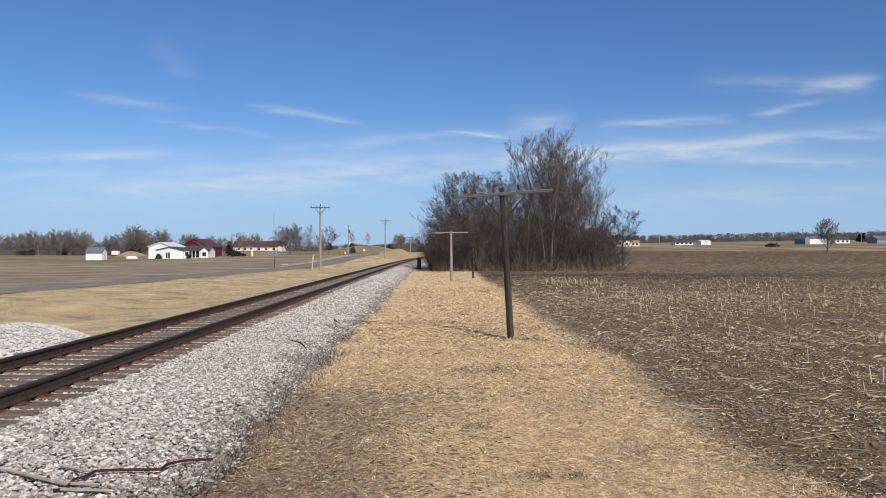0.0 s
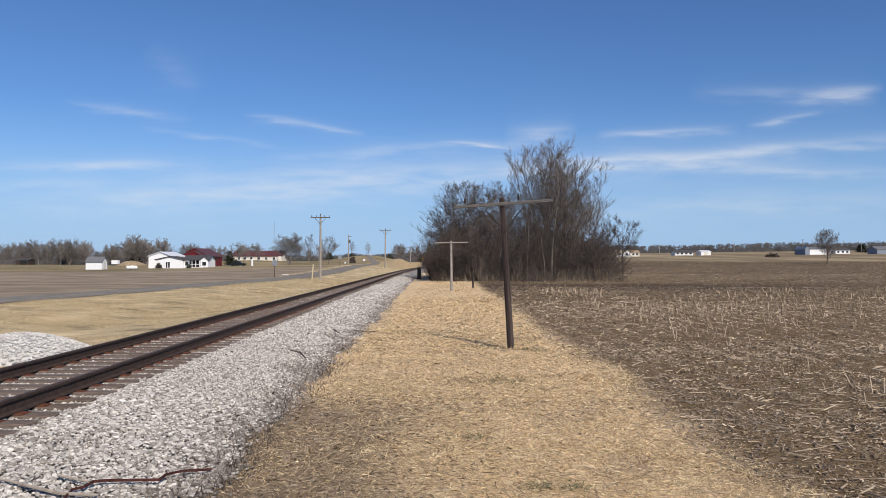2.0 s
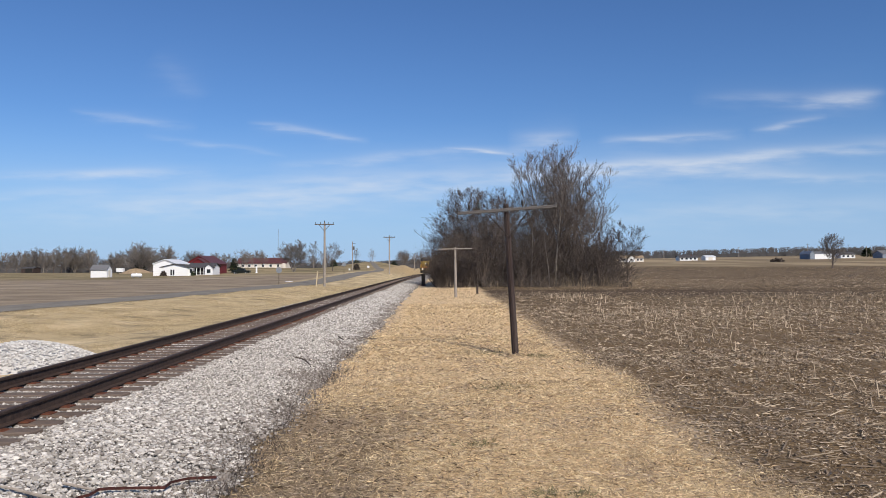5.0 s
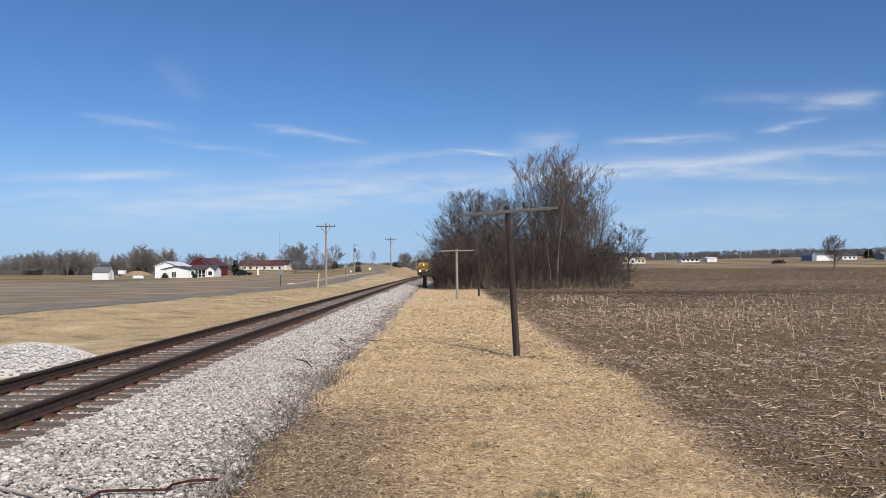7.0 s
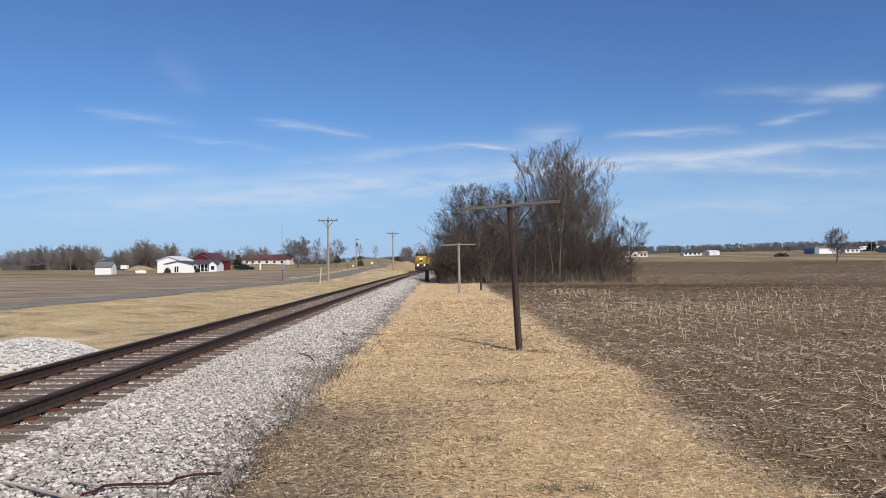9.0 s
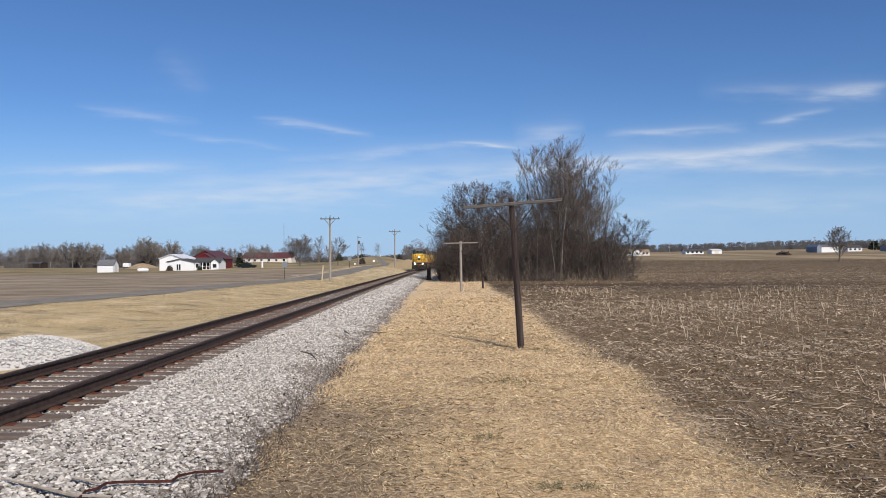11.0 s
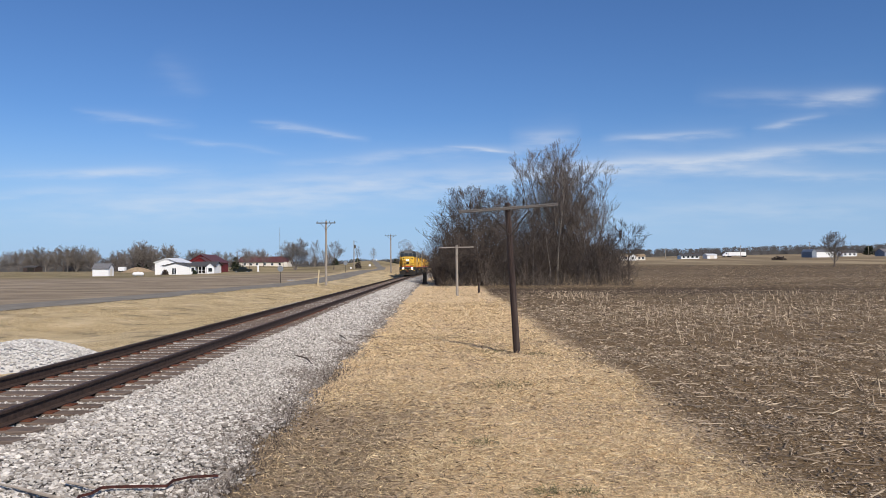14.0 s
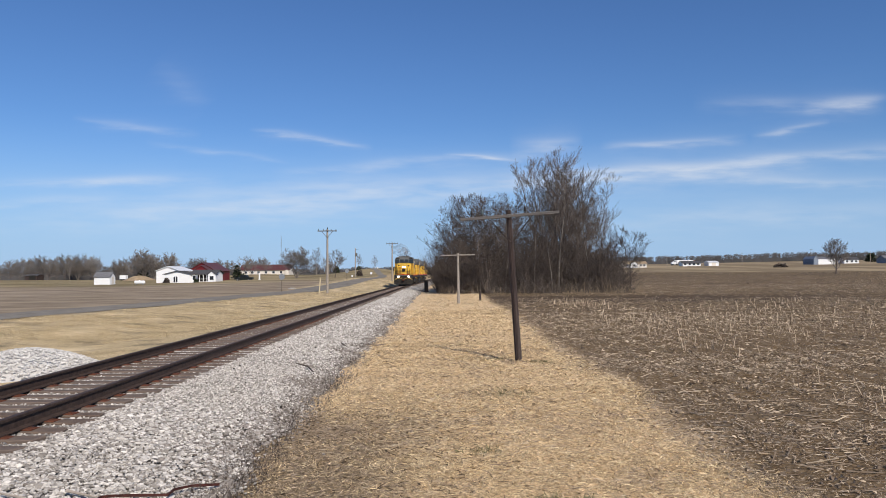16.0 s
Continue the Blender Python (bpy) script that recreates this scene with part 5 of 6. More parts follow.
def make_grass():
    # bright straw in the middle of the mown strip
    parts_ = [strip_points(-2.5, 3.6, -4, 5.2, 160), strip_points(-2.5, 3.6, 5.2, 9, 4200), strip_points(-2.5, 3.6, 9, 14, 2300), strip_points(-2.5, 3.6, 14, 24, 950), strip_points(-2.7, 3.8, 24, 45, 300), strip_points(-3.0, 4.0, 45, 82, 50)]
    x, y = (np.concatenate([p[k] for p in parts_]) for k in (0, 1))
    edge_r = 3.0 + 0.45 * waves(y, x * 0.3, 2.5)
    edge_l = -2.05 + 0.16 * waves(y, x, 1.2) - rng.exponential(0.2, len(x))
    ok = (x < edge_r + rng.exponential(0.15, len(x))) & (x > edge_l)
    x, y = x[ok], y[ok]
    dull = (1 / (1 + np.exp((x + 0.25 + 0.5 * waves(x, y, 1.6)) * 3.2))) * (1 / (1 + np.exp((y - 11 - 2 * waves(x, y, 3)) / 1.2)))
    is_dull = rng.uniform(0, 1, len(x)) < dull * 0.80 + 0.06 + 0.5 * np.clip(waves(x + 3, y, 0.8) - 0.15, 0, 1)
    thin = rng.uniform(0, 1, len(x)) < 0.72
    for pick, mat_, label in ((~is_dull, "straw", "mown dry straw-coloured grass beside the railway"), (is_dull & thin, "straw_dull", "thin dull brown winter grass beside the ballast")):
        xx, yy = x[pick], y[pick]
        n = len(xx)
        grow_ = np.clip(yy / 9, 0.8, 5.0)
        blades("dry_grass", xx, yy, rng.gamma(2.6, 0.019, n) * grow_ ** 0.5 + 0.012, rng.uniform(0.0020, 0.0050, n) * grow_ ** 0.85, np.abs(rng.normal(0.15, 0.45, n)), M[mat_], label, "grass", 0.004)
    # pale straws that stand out
    x, y = np.concatenate([strip_points(-2.1, 0.6, 5.3, 12, 110), strip_points(-2.1, 3.3, 7, 30, 12)], 1)
    n = len(x)
    # dark blades give the shade in the gaps between straws by colour
    blades("dry_grass", x, y, rng.uniform(0.05, 0.14, n), rng.uniform(0.005, 0.011, n) * np.clip(y / 12, 0.8, 2), np.abs(rng.normal(0.1, 0.2, n)), M["gap_shade"], "dark blades standing for shade in the straw gaps", "grass", 0.012)
    x, y = np.concatenate([strip_points(-1.8, 3.4, 5.3, 13, 90), strip_points(-1.6, 3.4, 13, 26, 26)], 1)
    n = len(x)
    blades("dry_grass", x, y, rng.uniform(0.08, 0.26, n), rng.uniform(0.003, 0.006, n) * np.clip(y / 11, 0.8, 1.8), np.abs(rng.normal(0.05, 0.12, n)), M["residue"], "pale loose straws lying on the grass", "grass", 0.02)
    # green winter patches
    gx, gy = [], []
    for cx, cy, r in ((1.05, 13.3, 0.55), (0.95, 7.3, 0.16), (2.2, 18.2, 0.35), (0.9, 19.2, 0.7), (1.3, 7.2, 0.12), (0.35, 9.1, 0.2)):
        k = int(560 * r)
        gx.append(rng.normal(cx, r * 0.6, k)), gy.append(rng.normal(cy, r * 0.5, k))
    gx, gy = np.concatenate(gx), np.concatenate(gy)
    n = len(gx)
    blades("green_grass", gx, gy, rng.uniform(0.05, 0.13, n), rng.uniform(0.004, 0.008, n), rng.uniform(0.2, 1.1, n), M["green"], "sparse green winter grass tufts", "grass", 0.005)
    # rough verge across the track
    x, y = np.concatenate([strip_points(-21.8, -8.9, 12, 40, 520), strip_points(-20.3, -9.2, 40, 95, 130)], 1)
    ok = rng.uniform(0, 1, len(x)) < 0.42 + 0.35 * waves(x, y, 3) + 0.35 * waves(x + 5, y, 0.8)
    ok &= x > road_edge(y) + 0.1
    x, y = x[ok], y[ok]
    n = len(x)
    blades("verge_grass", x, y, rng.uniform(0.05, 0.14, n) * (1 + 0.5 * np.clip(waves(x, y, 1.1), -1, 1)) * np.clip(y / 40, 1, 1.6), rng.uniform(0.003, 0.0065, n) * np.clip(y / 25, 0.8, 2.4), np.abs(rng.normal(0.6, 0.4, n)), M["verge"], "rough tan dry grass on the verge across the track", "grass", 0.0)
    # weeds along the foot of the ballast
    y = np.concatenate([rng.normal(c, 0.5, k) for c, k in ((6.9, 160), (8.0, 160), (9.2, 90), (14.2, 190), (15.4, 110), (22.4, 120), (10.6, 100), (12.2, 80), (18.4, 120), (27, 90), (34, 90))])
    x = track_x(y) + 3.5 + rng.normal(0, 0.2, len(y))
    stems("trackside_weeds", list(zip(x, y)), rng.uniform(0.06, 0.30, len(y)), "dry brown weed stems at the foot of the ballast", "weeds", M["brush"], lean=0.6, fork=4, rad=0.0035)


def make_field():
    def wedge(y0, y1, per, x_from=2.9):
        n = int((y1 - y0) * (0.63 * y1 + 1.5 - x_from) * per)
        x, y = rng.uniform(x_from, 0.63 * y1 + 1.5, n), rng.uniform(y0, y1, n)
        ok = x < 0.63 * y + 1.5
        return x[ok], y[ok]

    x, y = np.concatenate([wedge(5.2, 11, 1250), wedge(11, 20, 640), wedge(20, 40, 160), wedge(40, 62, 34), wedge(62, 72, 5), wedge(72, 120, 14, 8.0), wedge(120, 190, 4.0, 20.0), wedge(190, 262, 1.4, 30.0)], 1)
    ok = (x > 3.0 + 0.45 * waves(y, x * 0.3, 2.5) - rng.exponential(0.25, len(x))) & (rng.uniform(0, 1, len(x)) < 0.62 + 0.3 * waves(x, y, 1.3))
    x, y = x[ok], y[ok]
    n = len(x)
    g = np.clip(y / 12, 0.7, 3.4) * np.clip(y / 60, 1, 2.1)
    blades("corn_residue", x, y, rng.gamma(1.9, 0.024, n) * np.sqrt(g) + 0.015, rng.gamma(3, 0.0021, n) * g + 0.0012, np.abs(rng.normal(0.10, 0.28, n)), M["residue"], "bleached shredded corn leaves strewn over the soil", "crop residue", 0.012)
    # broken stalks lying about
    x, y = np.concatenate([wedge(5.2, 14, 12), wedge(14, 36, 3.2)], 1)
    v, f = [], []
    def stalk(p, q, r):
        d = (q - p).normalized()
        a = d.orthogonal().normalized()
        b = d.cross(a)
        b0 = len(v)
        for e, rr in ((p, r), (q, r * 0.8)):
            for k in range(4):
                v.append(tuple(e + (a * math.cos(k * 1.571) + b * math.sin(k * 1.571)) * rr))
        f.extend([(b0 + k, b0 + (k + 1) % 4, b0 + 4 + (k + 1) % 4, b0 + 4 + k) for k in range(4)] + [(b0 + 4, b0 + 5, b0 + 6, b0 + 7)])
    for xx, yy in zip(x, y):
        if xx < 3.1:
            continue
        l, w = rng.uniform(0.10, 0.42), rng.normal(0.2, 0.9)
        p = Vector((xx, yy, float(gz(xx, yy)) + 0.02))
        stalk(p, p + Vector((math.cos(w) * l, math.sin(w) * l, rng.normal(0.0, 0.03))), rng.uniform(0.005, 0.010))
    tagged(new("corn_stalks", mesh_of("corn_stalks", v, f, M["residue"])), "broken pale corn stalks lying on the soil", "crop residue", kind="stuff")
    # standing stubble, in rows along the field
    v.clear(), f.clear()
    for k in range(60):
        xr = 3.35 + 0.76 * k
        y = max(9.0, (xr - 2) / 0.62)
        while y < 62:
            y += rng.exponential(0.24) * (1 if y < 34 else 1.4)
            keep = 0.5 + 0.5 * float(waves(xr * 0.8, y * 0.5, 4.0)) + (0.35 if 6.6 < xr < 10.5 and y > 17 else -0.28) + (0.05 if 26 < y < 50 and xr > 8 else 0)
            if rng.uniform() > keep * 0.5 or xr < 6.0 or y > 54:
                continue
            x_ = xr + rng.normal(0, 0.05)
            h = rng.uniform(0.10, 0.34) * (1.2 if y > 20 else 1)
            p = Vector((x_, y, float(gz(x_, y)) - 0.02))
            stalk(p, p + Vector((rng.normal(-0.06, 0.16) * h * 1.6, rng.normal(0, 0.16) * h, h)), rng.uniform(0.008, 0.013) * max(1.0, y / 26))
    tagged(new("corn_stubble", mesh_of("corn_stubble", v, f, M["residue"])), "standing cut corn stubble in broken rows", "crop stubble", kind="stuff")
    # clods
    x, y = np.concatenate([wedge(5.2, 14, 60, 3.2), wedge(14, 30, 14, 3.4)], 1)
    p = np.stack([x, y, gz(x, y)], -1)
    scatter("soil_clods", p, rng.gamma(2, 0.011, len(x)) + 0.012, stone_shapes(5, False), M["clod"], "crumbly brown soil clods", "soil", 0.6, 0.3)


# straw too dark for its own colour: shade between blades is painted in
M["gap_shade"] = material("dark shade blades", (0.07, 0.048, 0.028), (0.16, 0.112, 0.068), 5, 0.9, 0, 0, island=0.5, island_to=(0.05, 0.035, 0.022))
M["verge"] = material("rough verge grass", (0.54, 0.42, 0.25), (0.84, 0.69, 0.45), 5, 0.8, 0, 0, island=0.9, island_to=(0.20, 0.15, 0.075))
M["clod"] = material("brown soil clods", (0.075, 0.055, 0.038), (0.17, 0.125, 0.088), 20, 0.95, 0, 0.4, island=0.4, island_to=(0.2, 0.155, 0.115))
make_grass()
make_field()


# ---------------------------------------------------------------- litter on the ballast
M["dark_rust"] = material("dark maroon rust", (0.035, 0.012, 0.010), (0.10, 0.032, 0.025), 20, 0.75, 0.2, 0.4)


def bent_strap():
    t = thing("rusted_strap", Matrix(), "long bent rusty iron strap lying on the ballast", "scrap iron")
    pts = [(-3.19, 6.32, 0.25), (-3.13, 6.39, 0.245), (-3.16, 6.59, 0.26), (-3.11, 6.7, 0.25), (-3.10, 6.84, 0.255), (-3.04, 6.92, 0.24), (-2.87, 7.02, 0.215), (-2.64, 7.15, 0.18), (-2.63, 7.29, 0.19), (-2.54, 7.5, 0.165), (-2.34, 7.7, 0.12)]
    pts = [(a + 0.05, b - 0.27, c - 0.022) for a, b, c in pts]
    bm = bmesh.new()
    rows = []
    for p in pts:
        rows.append([bm.verts.new((p[0], p[1], p[2] + a)) for a in (-0.018, 0.006)] + [bm.verts.new((p[0] + 0.012, p[1] + 0.01, p[2] + a)) for a in (0.006, -0.018)])
    for q, w in zip(rows, rows[1:]):
        for k in range(4):
            bm.faces.new((q[k], q[(k + 1) % 4], w[(k + 1) % 4], w[k]))
    bm.faces.new(rows[0]), bm.faces.new(rows[-1][::-1])
    bmesh.ops.recalc_face_normals(bm, faces=bm.faces)
    part("strap", bm, M["dark_rust"], t)


bent_strap()
for pts, r in (([(-3.86, 6.63, 0.345), (-3.67, 6.58, 0.33), (-3.41, 6.52, 0.29), (-3.17, 6.48, 0.25), (-2.91, 6.6, 0.20)], [0.012, 0.018, 0.026, 0.028, 0.022]), ([(-3.39, 6.89, 0.285), (-3.11, 6.86, 0.235)], [0.024, 0.016]), ([(-3.12, 6.37, 0.235), (-2.78, 6.51, 0.178)], [0.026, 0.018]), ([(-3.32, 16.14, 0.26), (-3.06, 16.03, 0.215), (-2.83, 15.41, 0.175)], [0.02, 0.04, 0.03]), ([(-3.12, 21.41, 0.22), (-2.86, 20.71, 0.18)], [0.05, 0.03]), ([(-2.73, 22.12, 0.155), (-2.24, 22.2, 0.08), (-1.98, 22.66, 0.07)], [0.02, 0.03, 0.015])):
    st = thing("dead_branch", Matrix(), "dead bare branch lying on the ballast", "branch", "sticks on the ballast")
    part("stick", tube([(a_ + 0.02, b_ - (0.28 if b_ < 10 else 0), c_ - (0.012 if b_ < 10 else 0.0) - float(fall(b_))) for a_, b_, c_ in pts], [(0.62 if pts[0][1] < 10 else 0.45) * q for q in r], 7), M["stick"] if pts[0][1] < 10 else M["bark"], st)


# ---------------------------------------------------------------- the train
def build_loco(label, lit):
    """A six-axle wide-nosed diesel locomotive; its front is at y = 0 and it reaches back along +y; z = 0 is the rail top."""
    t = thing("locomotive", Matrix(), label, "locomotive", "train")
    Yel, Gry, Blk = M["yellow"], M["loco_grey"], M["loco_black"]
    part("underframe", box((-1.5, 0.7, 1.22), (1.5, 20.4, 1.62), 0.04), Blk, t)
    part("sill_stripe", box((-1.53, 2.0, 1.52), (1.53, 19.6, 1.66), 0.01), M["red_stripe"], t, "thin red sill stripe")
    part("pilot", box((-1.5, 0.42, 0.62), (1.5, 0.7, 1.62), 0.03), Blk, t, "grimy black pilot plate")
    part("plow", prism([(-1.45, 0.14), (1.45, 0.14), (1.5, 0.75), (-1.5, 0.75)], 0.2, 0.5), Blk, t, "black snow plow")
    part("coupler", box((-0.16, -0.25, 0.72), (0.16, 0.5, 1.0), 0.04), M["rust"], t)
    nose = prism([(0.75, 1.62), (2.6, 1.62), (2.6, 3.55), (1.35, 3.42), (0.82, 3.05)], -1.12, 1.12, "x")
    bmesh.ops.bevel(nose, geom=list(nose.edges), offset=0.09, segments=2, affect="EDGES")
    nose_ob = part("nose", nose, Yel, t)
    part("nose_door", box((-0.92, 0.71, 1.7), (-0.36, 0.78, 2.9), 0.02), M["yellow_worn"], nose_ob)
    part("emblem", box((-0.27, 0.70, 2.15), (0.27, 0.745, 2.66), 0.03), M["loco_black"], nose_ob, "plain dark shield plate")
    for x in (-0.98, -0.6, 0.6, 0.98):
        part("grab_iron", tube([(x, 0.70, 1.75), (x, 0.66, 1.8), (x, 0.66, 2.6), (x, 0.70, 2.65)], 0.03, 5), M["loco_black"], nose_ob)
    for z in (1.9, 2.2):
        part("nose_step", box((0.55, 0.68, z), (1.1, 0.74, z + 0.05)), M["loco_black"], nose_ob)
    for s in (-1, 1):
        part("front_walkway", box((s * 1.30 - 0.19, 0.72, 1.60), (s * 1.30 + 0.19, 2.5, 1.68), 0.01), Blk, t)
        part("cab_front_door", box((s * 1.31 - 0.16, 2.44, 1.72), (s * 1.31 + 0.16, 2.50, 3.45), 0.02), M["yellow_worn"], t)
        part("sand_filler", tube([(s * 0.8, 0.9, 3.1), (s * 0.8, 0.86, 3.2)], 0.12, 8), Blk, nose_ob)
    part("nose_stripe", box((-1.0, 0.725, 1.66), (1.0, 0.76, 1.78), 0.01), M["red_stripe"], nose_ob, "thin red nose stripe")
    part("anticlimber", box((-1.2, 0.30, 1.50), (1.2, 0.72, 1.62), 0.02), M["loco_grey"], t)
    for k in range(5):
        part("plow_rib", box((-1.2 + 0.6 * k - 0.05, 0.16, 0.18), (-1.2 + 0.6 * k + 0.05, 0.22, 0.72), 0.01), M["iron"], t)
    for s in (-1, 1):
        part("uncoupling_lever", tube([(s * 0.2, 0.36, 1.1), (s * 0.9, 0.34, 1.15), (s * 1.4, 0.34, 0.9)], 0.03, 5), Yel, t)
    part("front_rail", tube([(-1.47, 0.45, 1.62), (-1.47, 0.45, 2.5), (-0.3, 0.45, 2.45), (-0.3, 0.45, 1.62)], 0.03, 5), Yel, t)
    part("front_rail", tube([(1.47, 0.45, 1.62), (1.47, 0.45, 2.5), (0.3, 0.45, 2.45), (0.3, 0.45, 1.62)], 0.03, 5), Yel, t)
    part("hose", tube([(0.5, 0.42, 1.0), (0.55, 0.2, 0.8), (0.6, 0.2, 0.5)], 0.04, 6), M["rubber"], t)
    part("hose", tube([(-0.5, 0.42, 1.0), (-0.55, 0.2, 0.8), (-0.6, 0.2, 0.5)], 0.04, 6), M["rubber"], t)
    part("headlight_bezel", box((-0.32, 0.74, 2.72), (0.32, 0.84, 3.02), 0.03), Blk, nose_ob)
    for x in (-0.15, 0.15):
        part("headlight", tube([(x, 0.71, 2.87), (x, 0.76, 2.87)], 0.09, 12), M["lamp"] if lit else M["insulator"], nose_ob)
    cab = prism([(-1.52, 1.62), (1.52, 1.62), (1.52, 4.0), (1.30, 4.42), (0.7, 4.62), (-0.7, 4.62), (-1.30, 4.42), (-1.52, 4.0)], 2.5, 5.3)
    cab_ob = part("cab", cab, Yel, t)
    part("cab_roof", prism([(-1.56, 4.06), (-1.32, 4.47), (-0.7, 4.68), (0.7, 4.68), (1.32, 4.47), (1.56, 4.06), (1.5, 4.02), (1.27, 4.40), (0.7, 4.6), (-0.7, 4.6), (-1.27, 4.40), (-1.5, 4.02)], 2.38, 5.4), Gry, cab_ob, "grey cab roof")
    part("window_band", prism([(-1.53, 3.58), (1.53, 3.58), (1.53, 4.0), (1.31, 4.43), (0.7, 4.63), (-0.7, 4.63), (-1.31, 4.43), (-1.53, 4.0)], 2.43, 2.52), Gry, cab_ob, "dark grey windscreen surround")
    for x0, x1 in ((-1.44, -0.80), (-0.70, -0.05), (0.05, 0.70), (0.80, 1.44)):
        part("windscreen", box((x0, 2.40, 3.48 if abs(x0 + x1) > 1 else 3.62), (x1, 2.46, 4.14), 0.01), M["window"], cab_ob)
    for s in (-1, 1):
        part("side_window", box((min(s * 1.50, s * 1.535), 3.0, 3.15), (max(s * 1.50, s * 1.535), 4.6, 3.85), 0.01), M["window"], cab_ob)
        part("number_board", box((s * 1.05 - 0.3, 2.40, 4.18), (s * 1.05 + 0.3, 2.46, 4.36), 0.01), M["dark"], cab_ob)
        part("ditch_light", tube([(s * 0.80, 0.34, 1.36), (s * 0.80, 0.44, 1.36)], 0.13, 12), M["lamp"] if lit else M["insulator"], t, "lit round ditch light" if lit else "")
        part("side_step", box((s * 1.28 - 0.2, 0.45, 0.45), (s * 1.28 + 0.2, 1.2, 0.52)), Blk, t)
        for z in (0.8, 1.15):
            part("side_step", box((s * 1.28 - 0.2, 0.75, z), (s * 1.28 + 0.2, 1.3, z + 0.05)), Blk, t)
        rail = bmesh.new()
        add_tube(rail, [(s * 1.47, 0.72, 1.7), (s * 1.47, 0.72, 2.7), (s * 1.47, 1.1, 2.75)], 0.03, 5)
        add_tube(rail, [(s * 1.5, 5.5, 2.72), (s * 1.5, 20.1, 2.72)], 0.03, 5)
        for k in range(8):
            add_tube(rail, [(s * 1.5, 5.6 + 2.05 * k, 1.6), (s * 1.5, 5.6 + 2.05 * k, 2.72)], 0.025, 5)
        part("handrail", rail, Yel, t)
    part("hood", box((-1.0, 5.3, 1.62), (1.0, 19.8, 4.02), 0.06), Yel, t)
    part("hood_roof", prism([(-1.02, 4.02), (1.02, 4.02), (0.8, 4.42), (-0.8, 4.42)], 5.3, 19.8), Gry, t, "grey long hood roof")
    part("radiator", box((-1.5, 14.8, 3.45), (1.5, 19.2, 4.50), 0.08), Gry, t, "flared grey radiator housing")
    part("dynamic_brake", box((-1.3, 6.2, 3.6), (1.3, 8.8, 4.48), 0.08), Gry, t)
    for y in (7.0, 8.2, 15.6, 17.0, 18.4):
        part("fan", tube([(0, y, 4.46), (0, y, 4.62)], 0.58, 14), Blk, t)
    part("exhaust_stack", tube([(0, 11.2, 4.4), (0, 11.2, 4.75)], [0.26, 0.22], 10), Blk, t)
    part("horn", tube([(0.3, 4.6, 4.66), (0.3, 4.6, 4.85), (0.3, 4.2, 4.9)], [0.03, 0.03, 0.09], 8), Blk, t)
    for k in range(6):
        for s in (-1, 1):
            part("hood_door", box((min(s * 0.99, s * 1.03), 9.2 + 0.92 * k, 1.8), (max(s * 0.99, s * 1.03), 10.0 + 0.92 * k, 3.5), 0.015), Yel, t)
    part("fuel_tank", box((-1.35, 8.0, 0.3), (1.35, 13.0, 1.22), 0.15), Blk, t)
    wheels = []
    for yc in (4.0, 16.9):
        tr = part("truck", box((-1.25, yc - 2.4, 0.55), (1.25, yc + 2.4, 0.95), 0.06), Blk, t, "black cast six-wheel truck frame")
        for k in (-1.75, 0, 1.75):
            bm = bmesh.new()
            add_tube(bm, [(-0.95, 0, 0), (0.95, 0, 0)], 0.09, 8)
            for s in (-1, 1):
                add_tube(bm, [(s * 0.68, 0, 0), (s * 0.80, 0, 0)], 0.51, 20)
                add_tube(bm, [(s * 0.65, 0, 0), (s * 0.69, 0, 0)], 0.545, 20)
                add_box(bm, (s * 0.74 - 0.07, -0.06, 0.1), (s * 0.74 + 0.07, 0.06, 0.44))
            w = part("wheelset", bm, M["iron"], tr, "worn steel wheelset")
            w.location = (0, yc + k, 0.51)
            wheels.append((w, yc + k))
    return t, wheels


LOCOS = [build_loco("lead yellow diesel locomotive with grey roof, headlights lit", True),
         build_loco("second yellow diesel locomotive coupled in the train", False),
         build_loco("third yellow diesel locomotive coupled in the train", False)]
LEAD_END, SPEED = 119.6, 8.46


def smoke_material():
    m = bpy.data.materials.new("thin exhaust smoke")
    m.use_nodes = True
    nt = m.node_tree
    b = nt.nodes["Principled BSDF"]
    b.inputs["Base Color"].default_value = (0.24, 0.24, 0.25, 1)
    b.inputs["Roughness"].default_value = 1.0
    b.inputs["Specular IOR Level"].default_value = 0.0
    n = nt.nodes.new("ShaderNodeTexNoise")
    n.inputs["Scale"].default_value, n.inputs["Detail"].default_value = 1.1, 5
    tc = nt.nodes.new("ShaderNodeTexCoord")
    nt.links.new(tc.outputs["Object"], n.inputs["Vector"])
    r = nt.nodes.new("ShaderNodeMapRange")
    r.inputs[1].default_value, r.inputs[2].default_value, r.inputs[3].default_value, r.inputs[4].default_value = 0.36, 0.66, 0.0, 0.30
    nt.links.new(n.outputs["Fac"], r.inputs[0])
    nt.links.new(r.outputs[0], b.inputs["Alpha"])
    return m


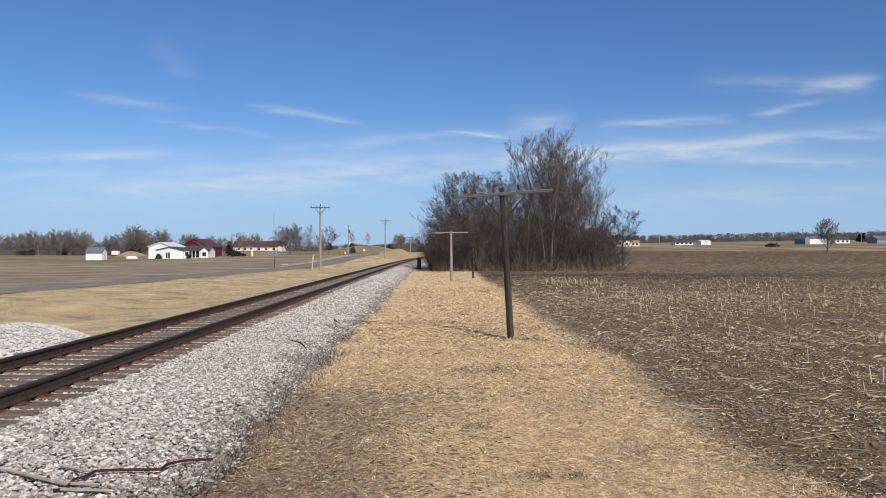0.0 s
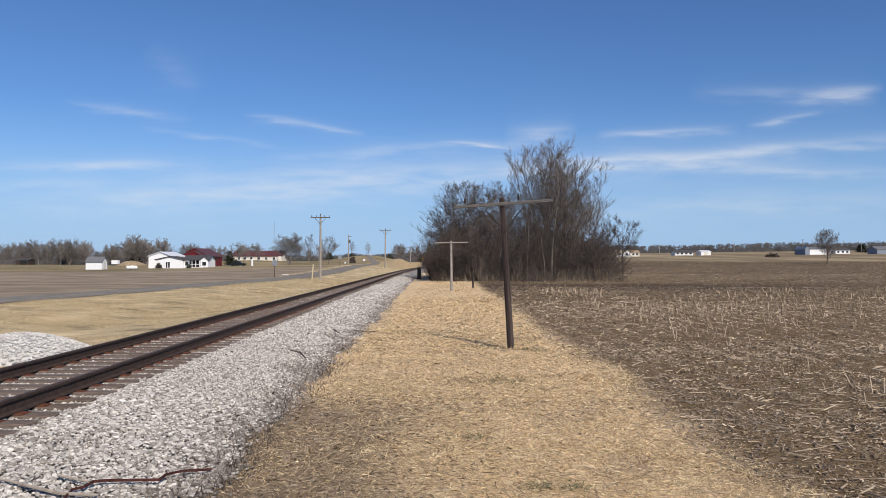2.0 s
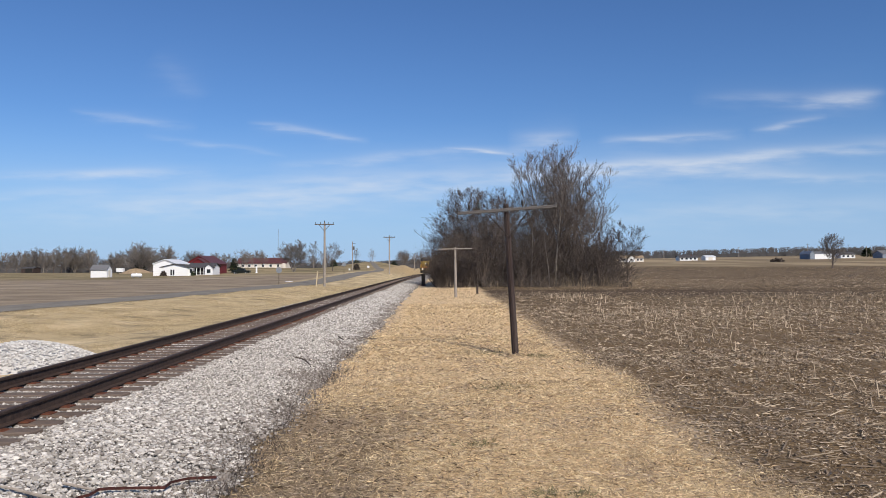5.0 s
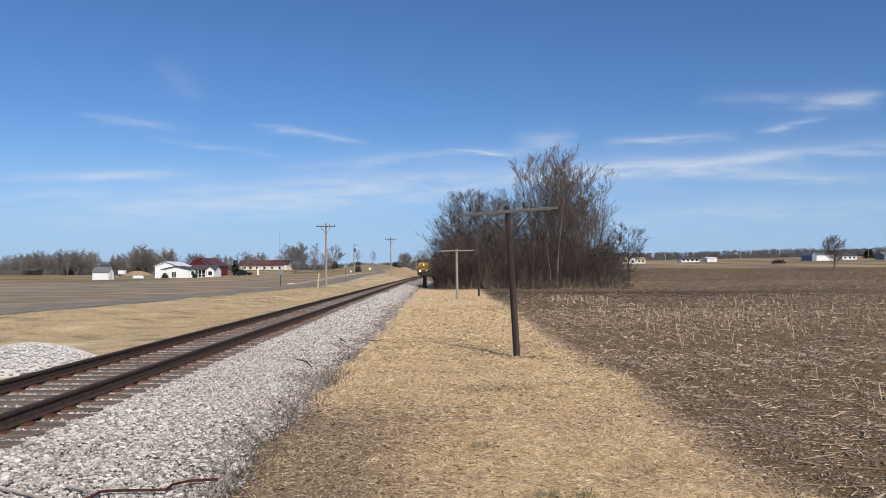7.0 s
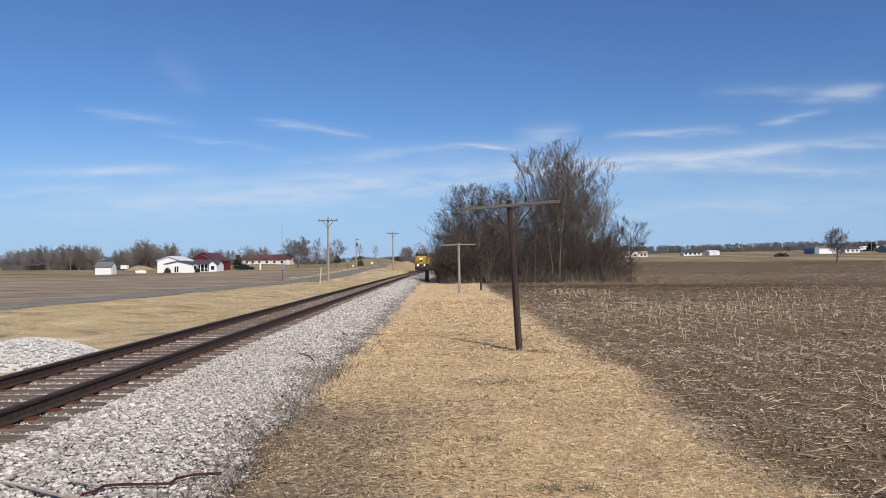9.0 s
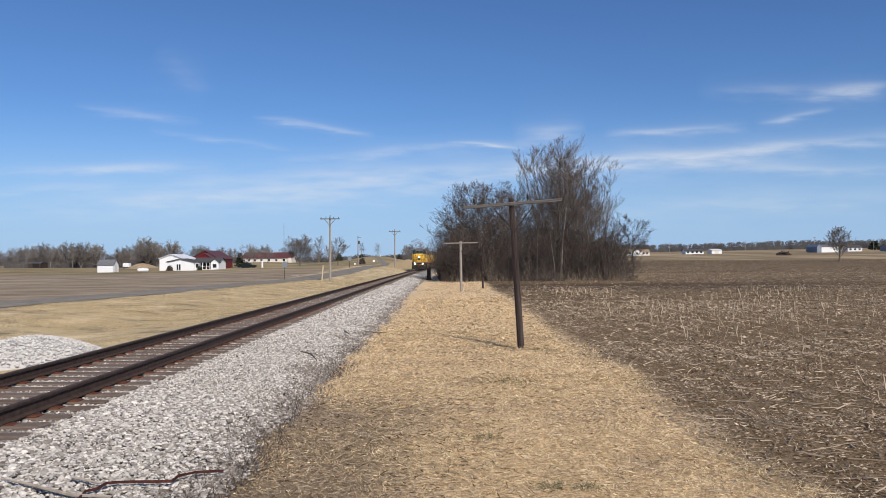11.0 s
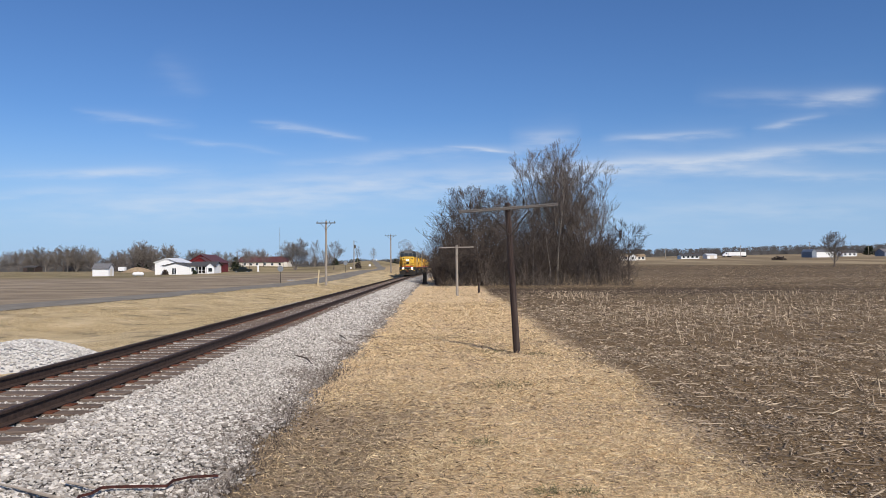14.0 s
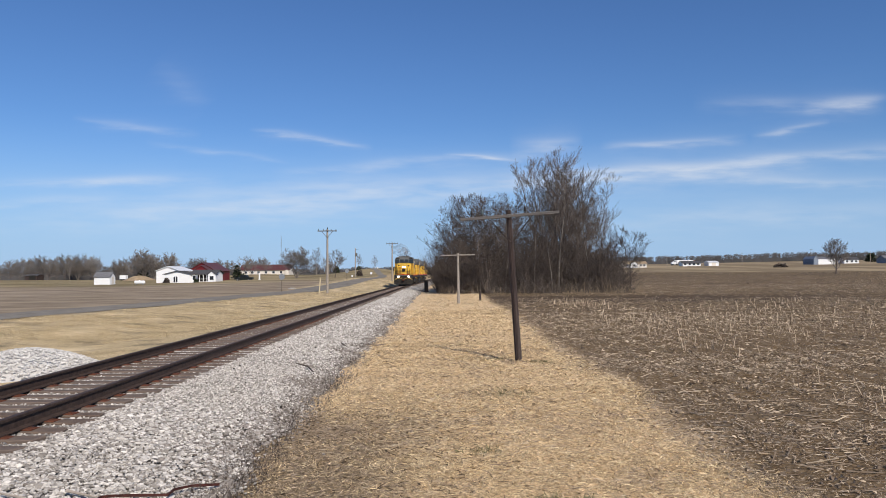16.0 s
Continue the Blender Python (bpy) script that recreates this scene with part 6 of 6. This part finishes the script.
def build_smoke():
    t = thing("exhaust_smoke", Matrix(), "thin grey exhaust haze over the lead locomotive", "smoke")
    sm = smoke_material()
    for k in range(3):
        q = k / 2
        bm = bmesh.new()
        bmesh.ops.create_icosphere(bm, subdivisions=3, radius=0.7 + 0.75 * q)
        c = Vector((0.1 - 1.5 * q, 0.3 + 3.5 * q, 5.3 + 0.75 * q))
        for v in bm.verts:
            v.co *= 1 + 0.22 * noise.noise(v.co * 1.7 + Vector((k, 0, 0)))
            v.co.z *= 0.75
            v.co += c
        p = part("puff", bm, sm, t)
        p.data.polygons.foreach_set("use_smooth", [True] * len(p.data.polygons))
    return t


SMOKE = build_smoke()


def build_semi():
    """A white articulated lorry; it drives towards -x, its nose at x = 0."""
    t = thing("semi_truck", Matrix(), "white semi truck with a long white trailer on the far road", "truck")
    part("trailer", box((3.4, -1.25, 0.95), (14.6, 1.25, 3.3), 0.04), M["white"], t)
    part("cab", prism([(0, 0.7), (3.0, 0.7), (3.0, 3.2), (2.2, 3.1), (1.5, 2.4), (0.1, 1.8)], -1.2, 1.2), M["white"], t)
    part("cab_window", box((1.75, -1.22, 2.0), (2.5, -1.2, 2.7)), M["window"], t)
    part("chassis", box((0.3, -0.9, 0.6), (15.2, 0.9, 1.1)), M["loco_black"], t)
    ws = []
    for x in (0.9, 3.6, 4.8, 13.0, 14.3):
        bm = bmesh.new()
        add_tube(bm, [(0, -1.2, 0), (0, -0.8, 0)], 0.5, 14)
        add_tube(bm, [(0, 0.8, 0), (0, 1.2, 0)], 0.5, 14)
        add_tube(bm, [(0, -1.0, 0), (0, 1.0, 0)], 0.08, 6)
        w = part("wheel", bm, M["rubber"], t)
        w.location = (x, 0, 0.5)
        ws.append((w, x))
    return t, ws


SEMI, SEMI_WHEELS = build_semi()


# ---------------------------------------------------------------- ties and stones of the railway
make_ties(track)
make_ballast()


def motions():
    """The train rolls in along the track; a lorry crosses far behind the field."""
    def rail_pose(y):
        # the front and the rear truck both sit on the rails
        a, b = float(track_x(y + 4)), float(track_x(y + 17))
        slope = (b - a) / 13
        return pose(a - 4 * slope, y, RAIL_TOP - float(fall(y + 4)), 0, 0, -math.degrees(math.atan(slope)))

    for k, (loco, wheels) in enumerate(LOCOS):
        walk(loco, [(t, rail_pose(LEAD_END + SPEED * (16 - t) + 21.3 * k)) for t in range(17)])
        for w, y in wheels:
            walk(w, [(0.08 * i, pose(0, y, 0.51, math.degrees(SPEED * 0.08 * i / 0.51))) for i in range(201)])
    walk(SMOKE, [(t, rail_pose(LEAD_END + SPEED * (16 - t) + 11.2)) for t in range(17)])

    def road_x(t):
        return 198.5 - 7.2 - 16.8 * (t - 13)

    walk(SEMI, [(t, pose(road_x(t), 480.0, float(gz(road_x(t), 480.0)) + 0.05)) for t in range(17)])
    for w, x in SEMI_WHEELS:
        walk(w, [(0.04 * i, pose(x, 0, 0.5, 0, -math.degrees(16.8 * 0.04 * i / 0.5), 0)) for i in range(401)])


motions()
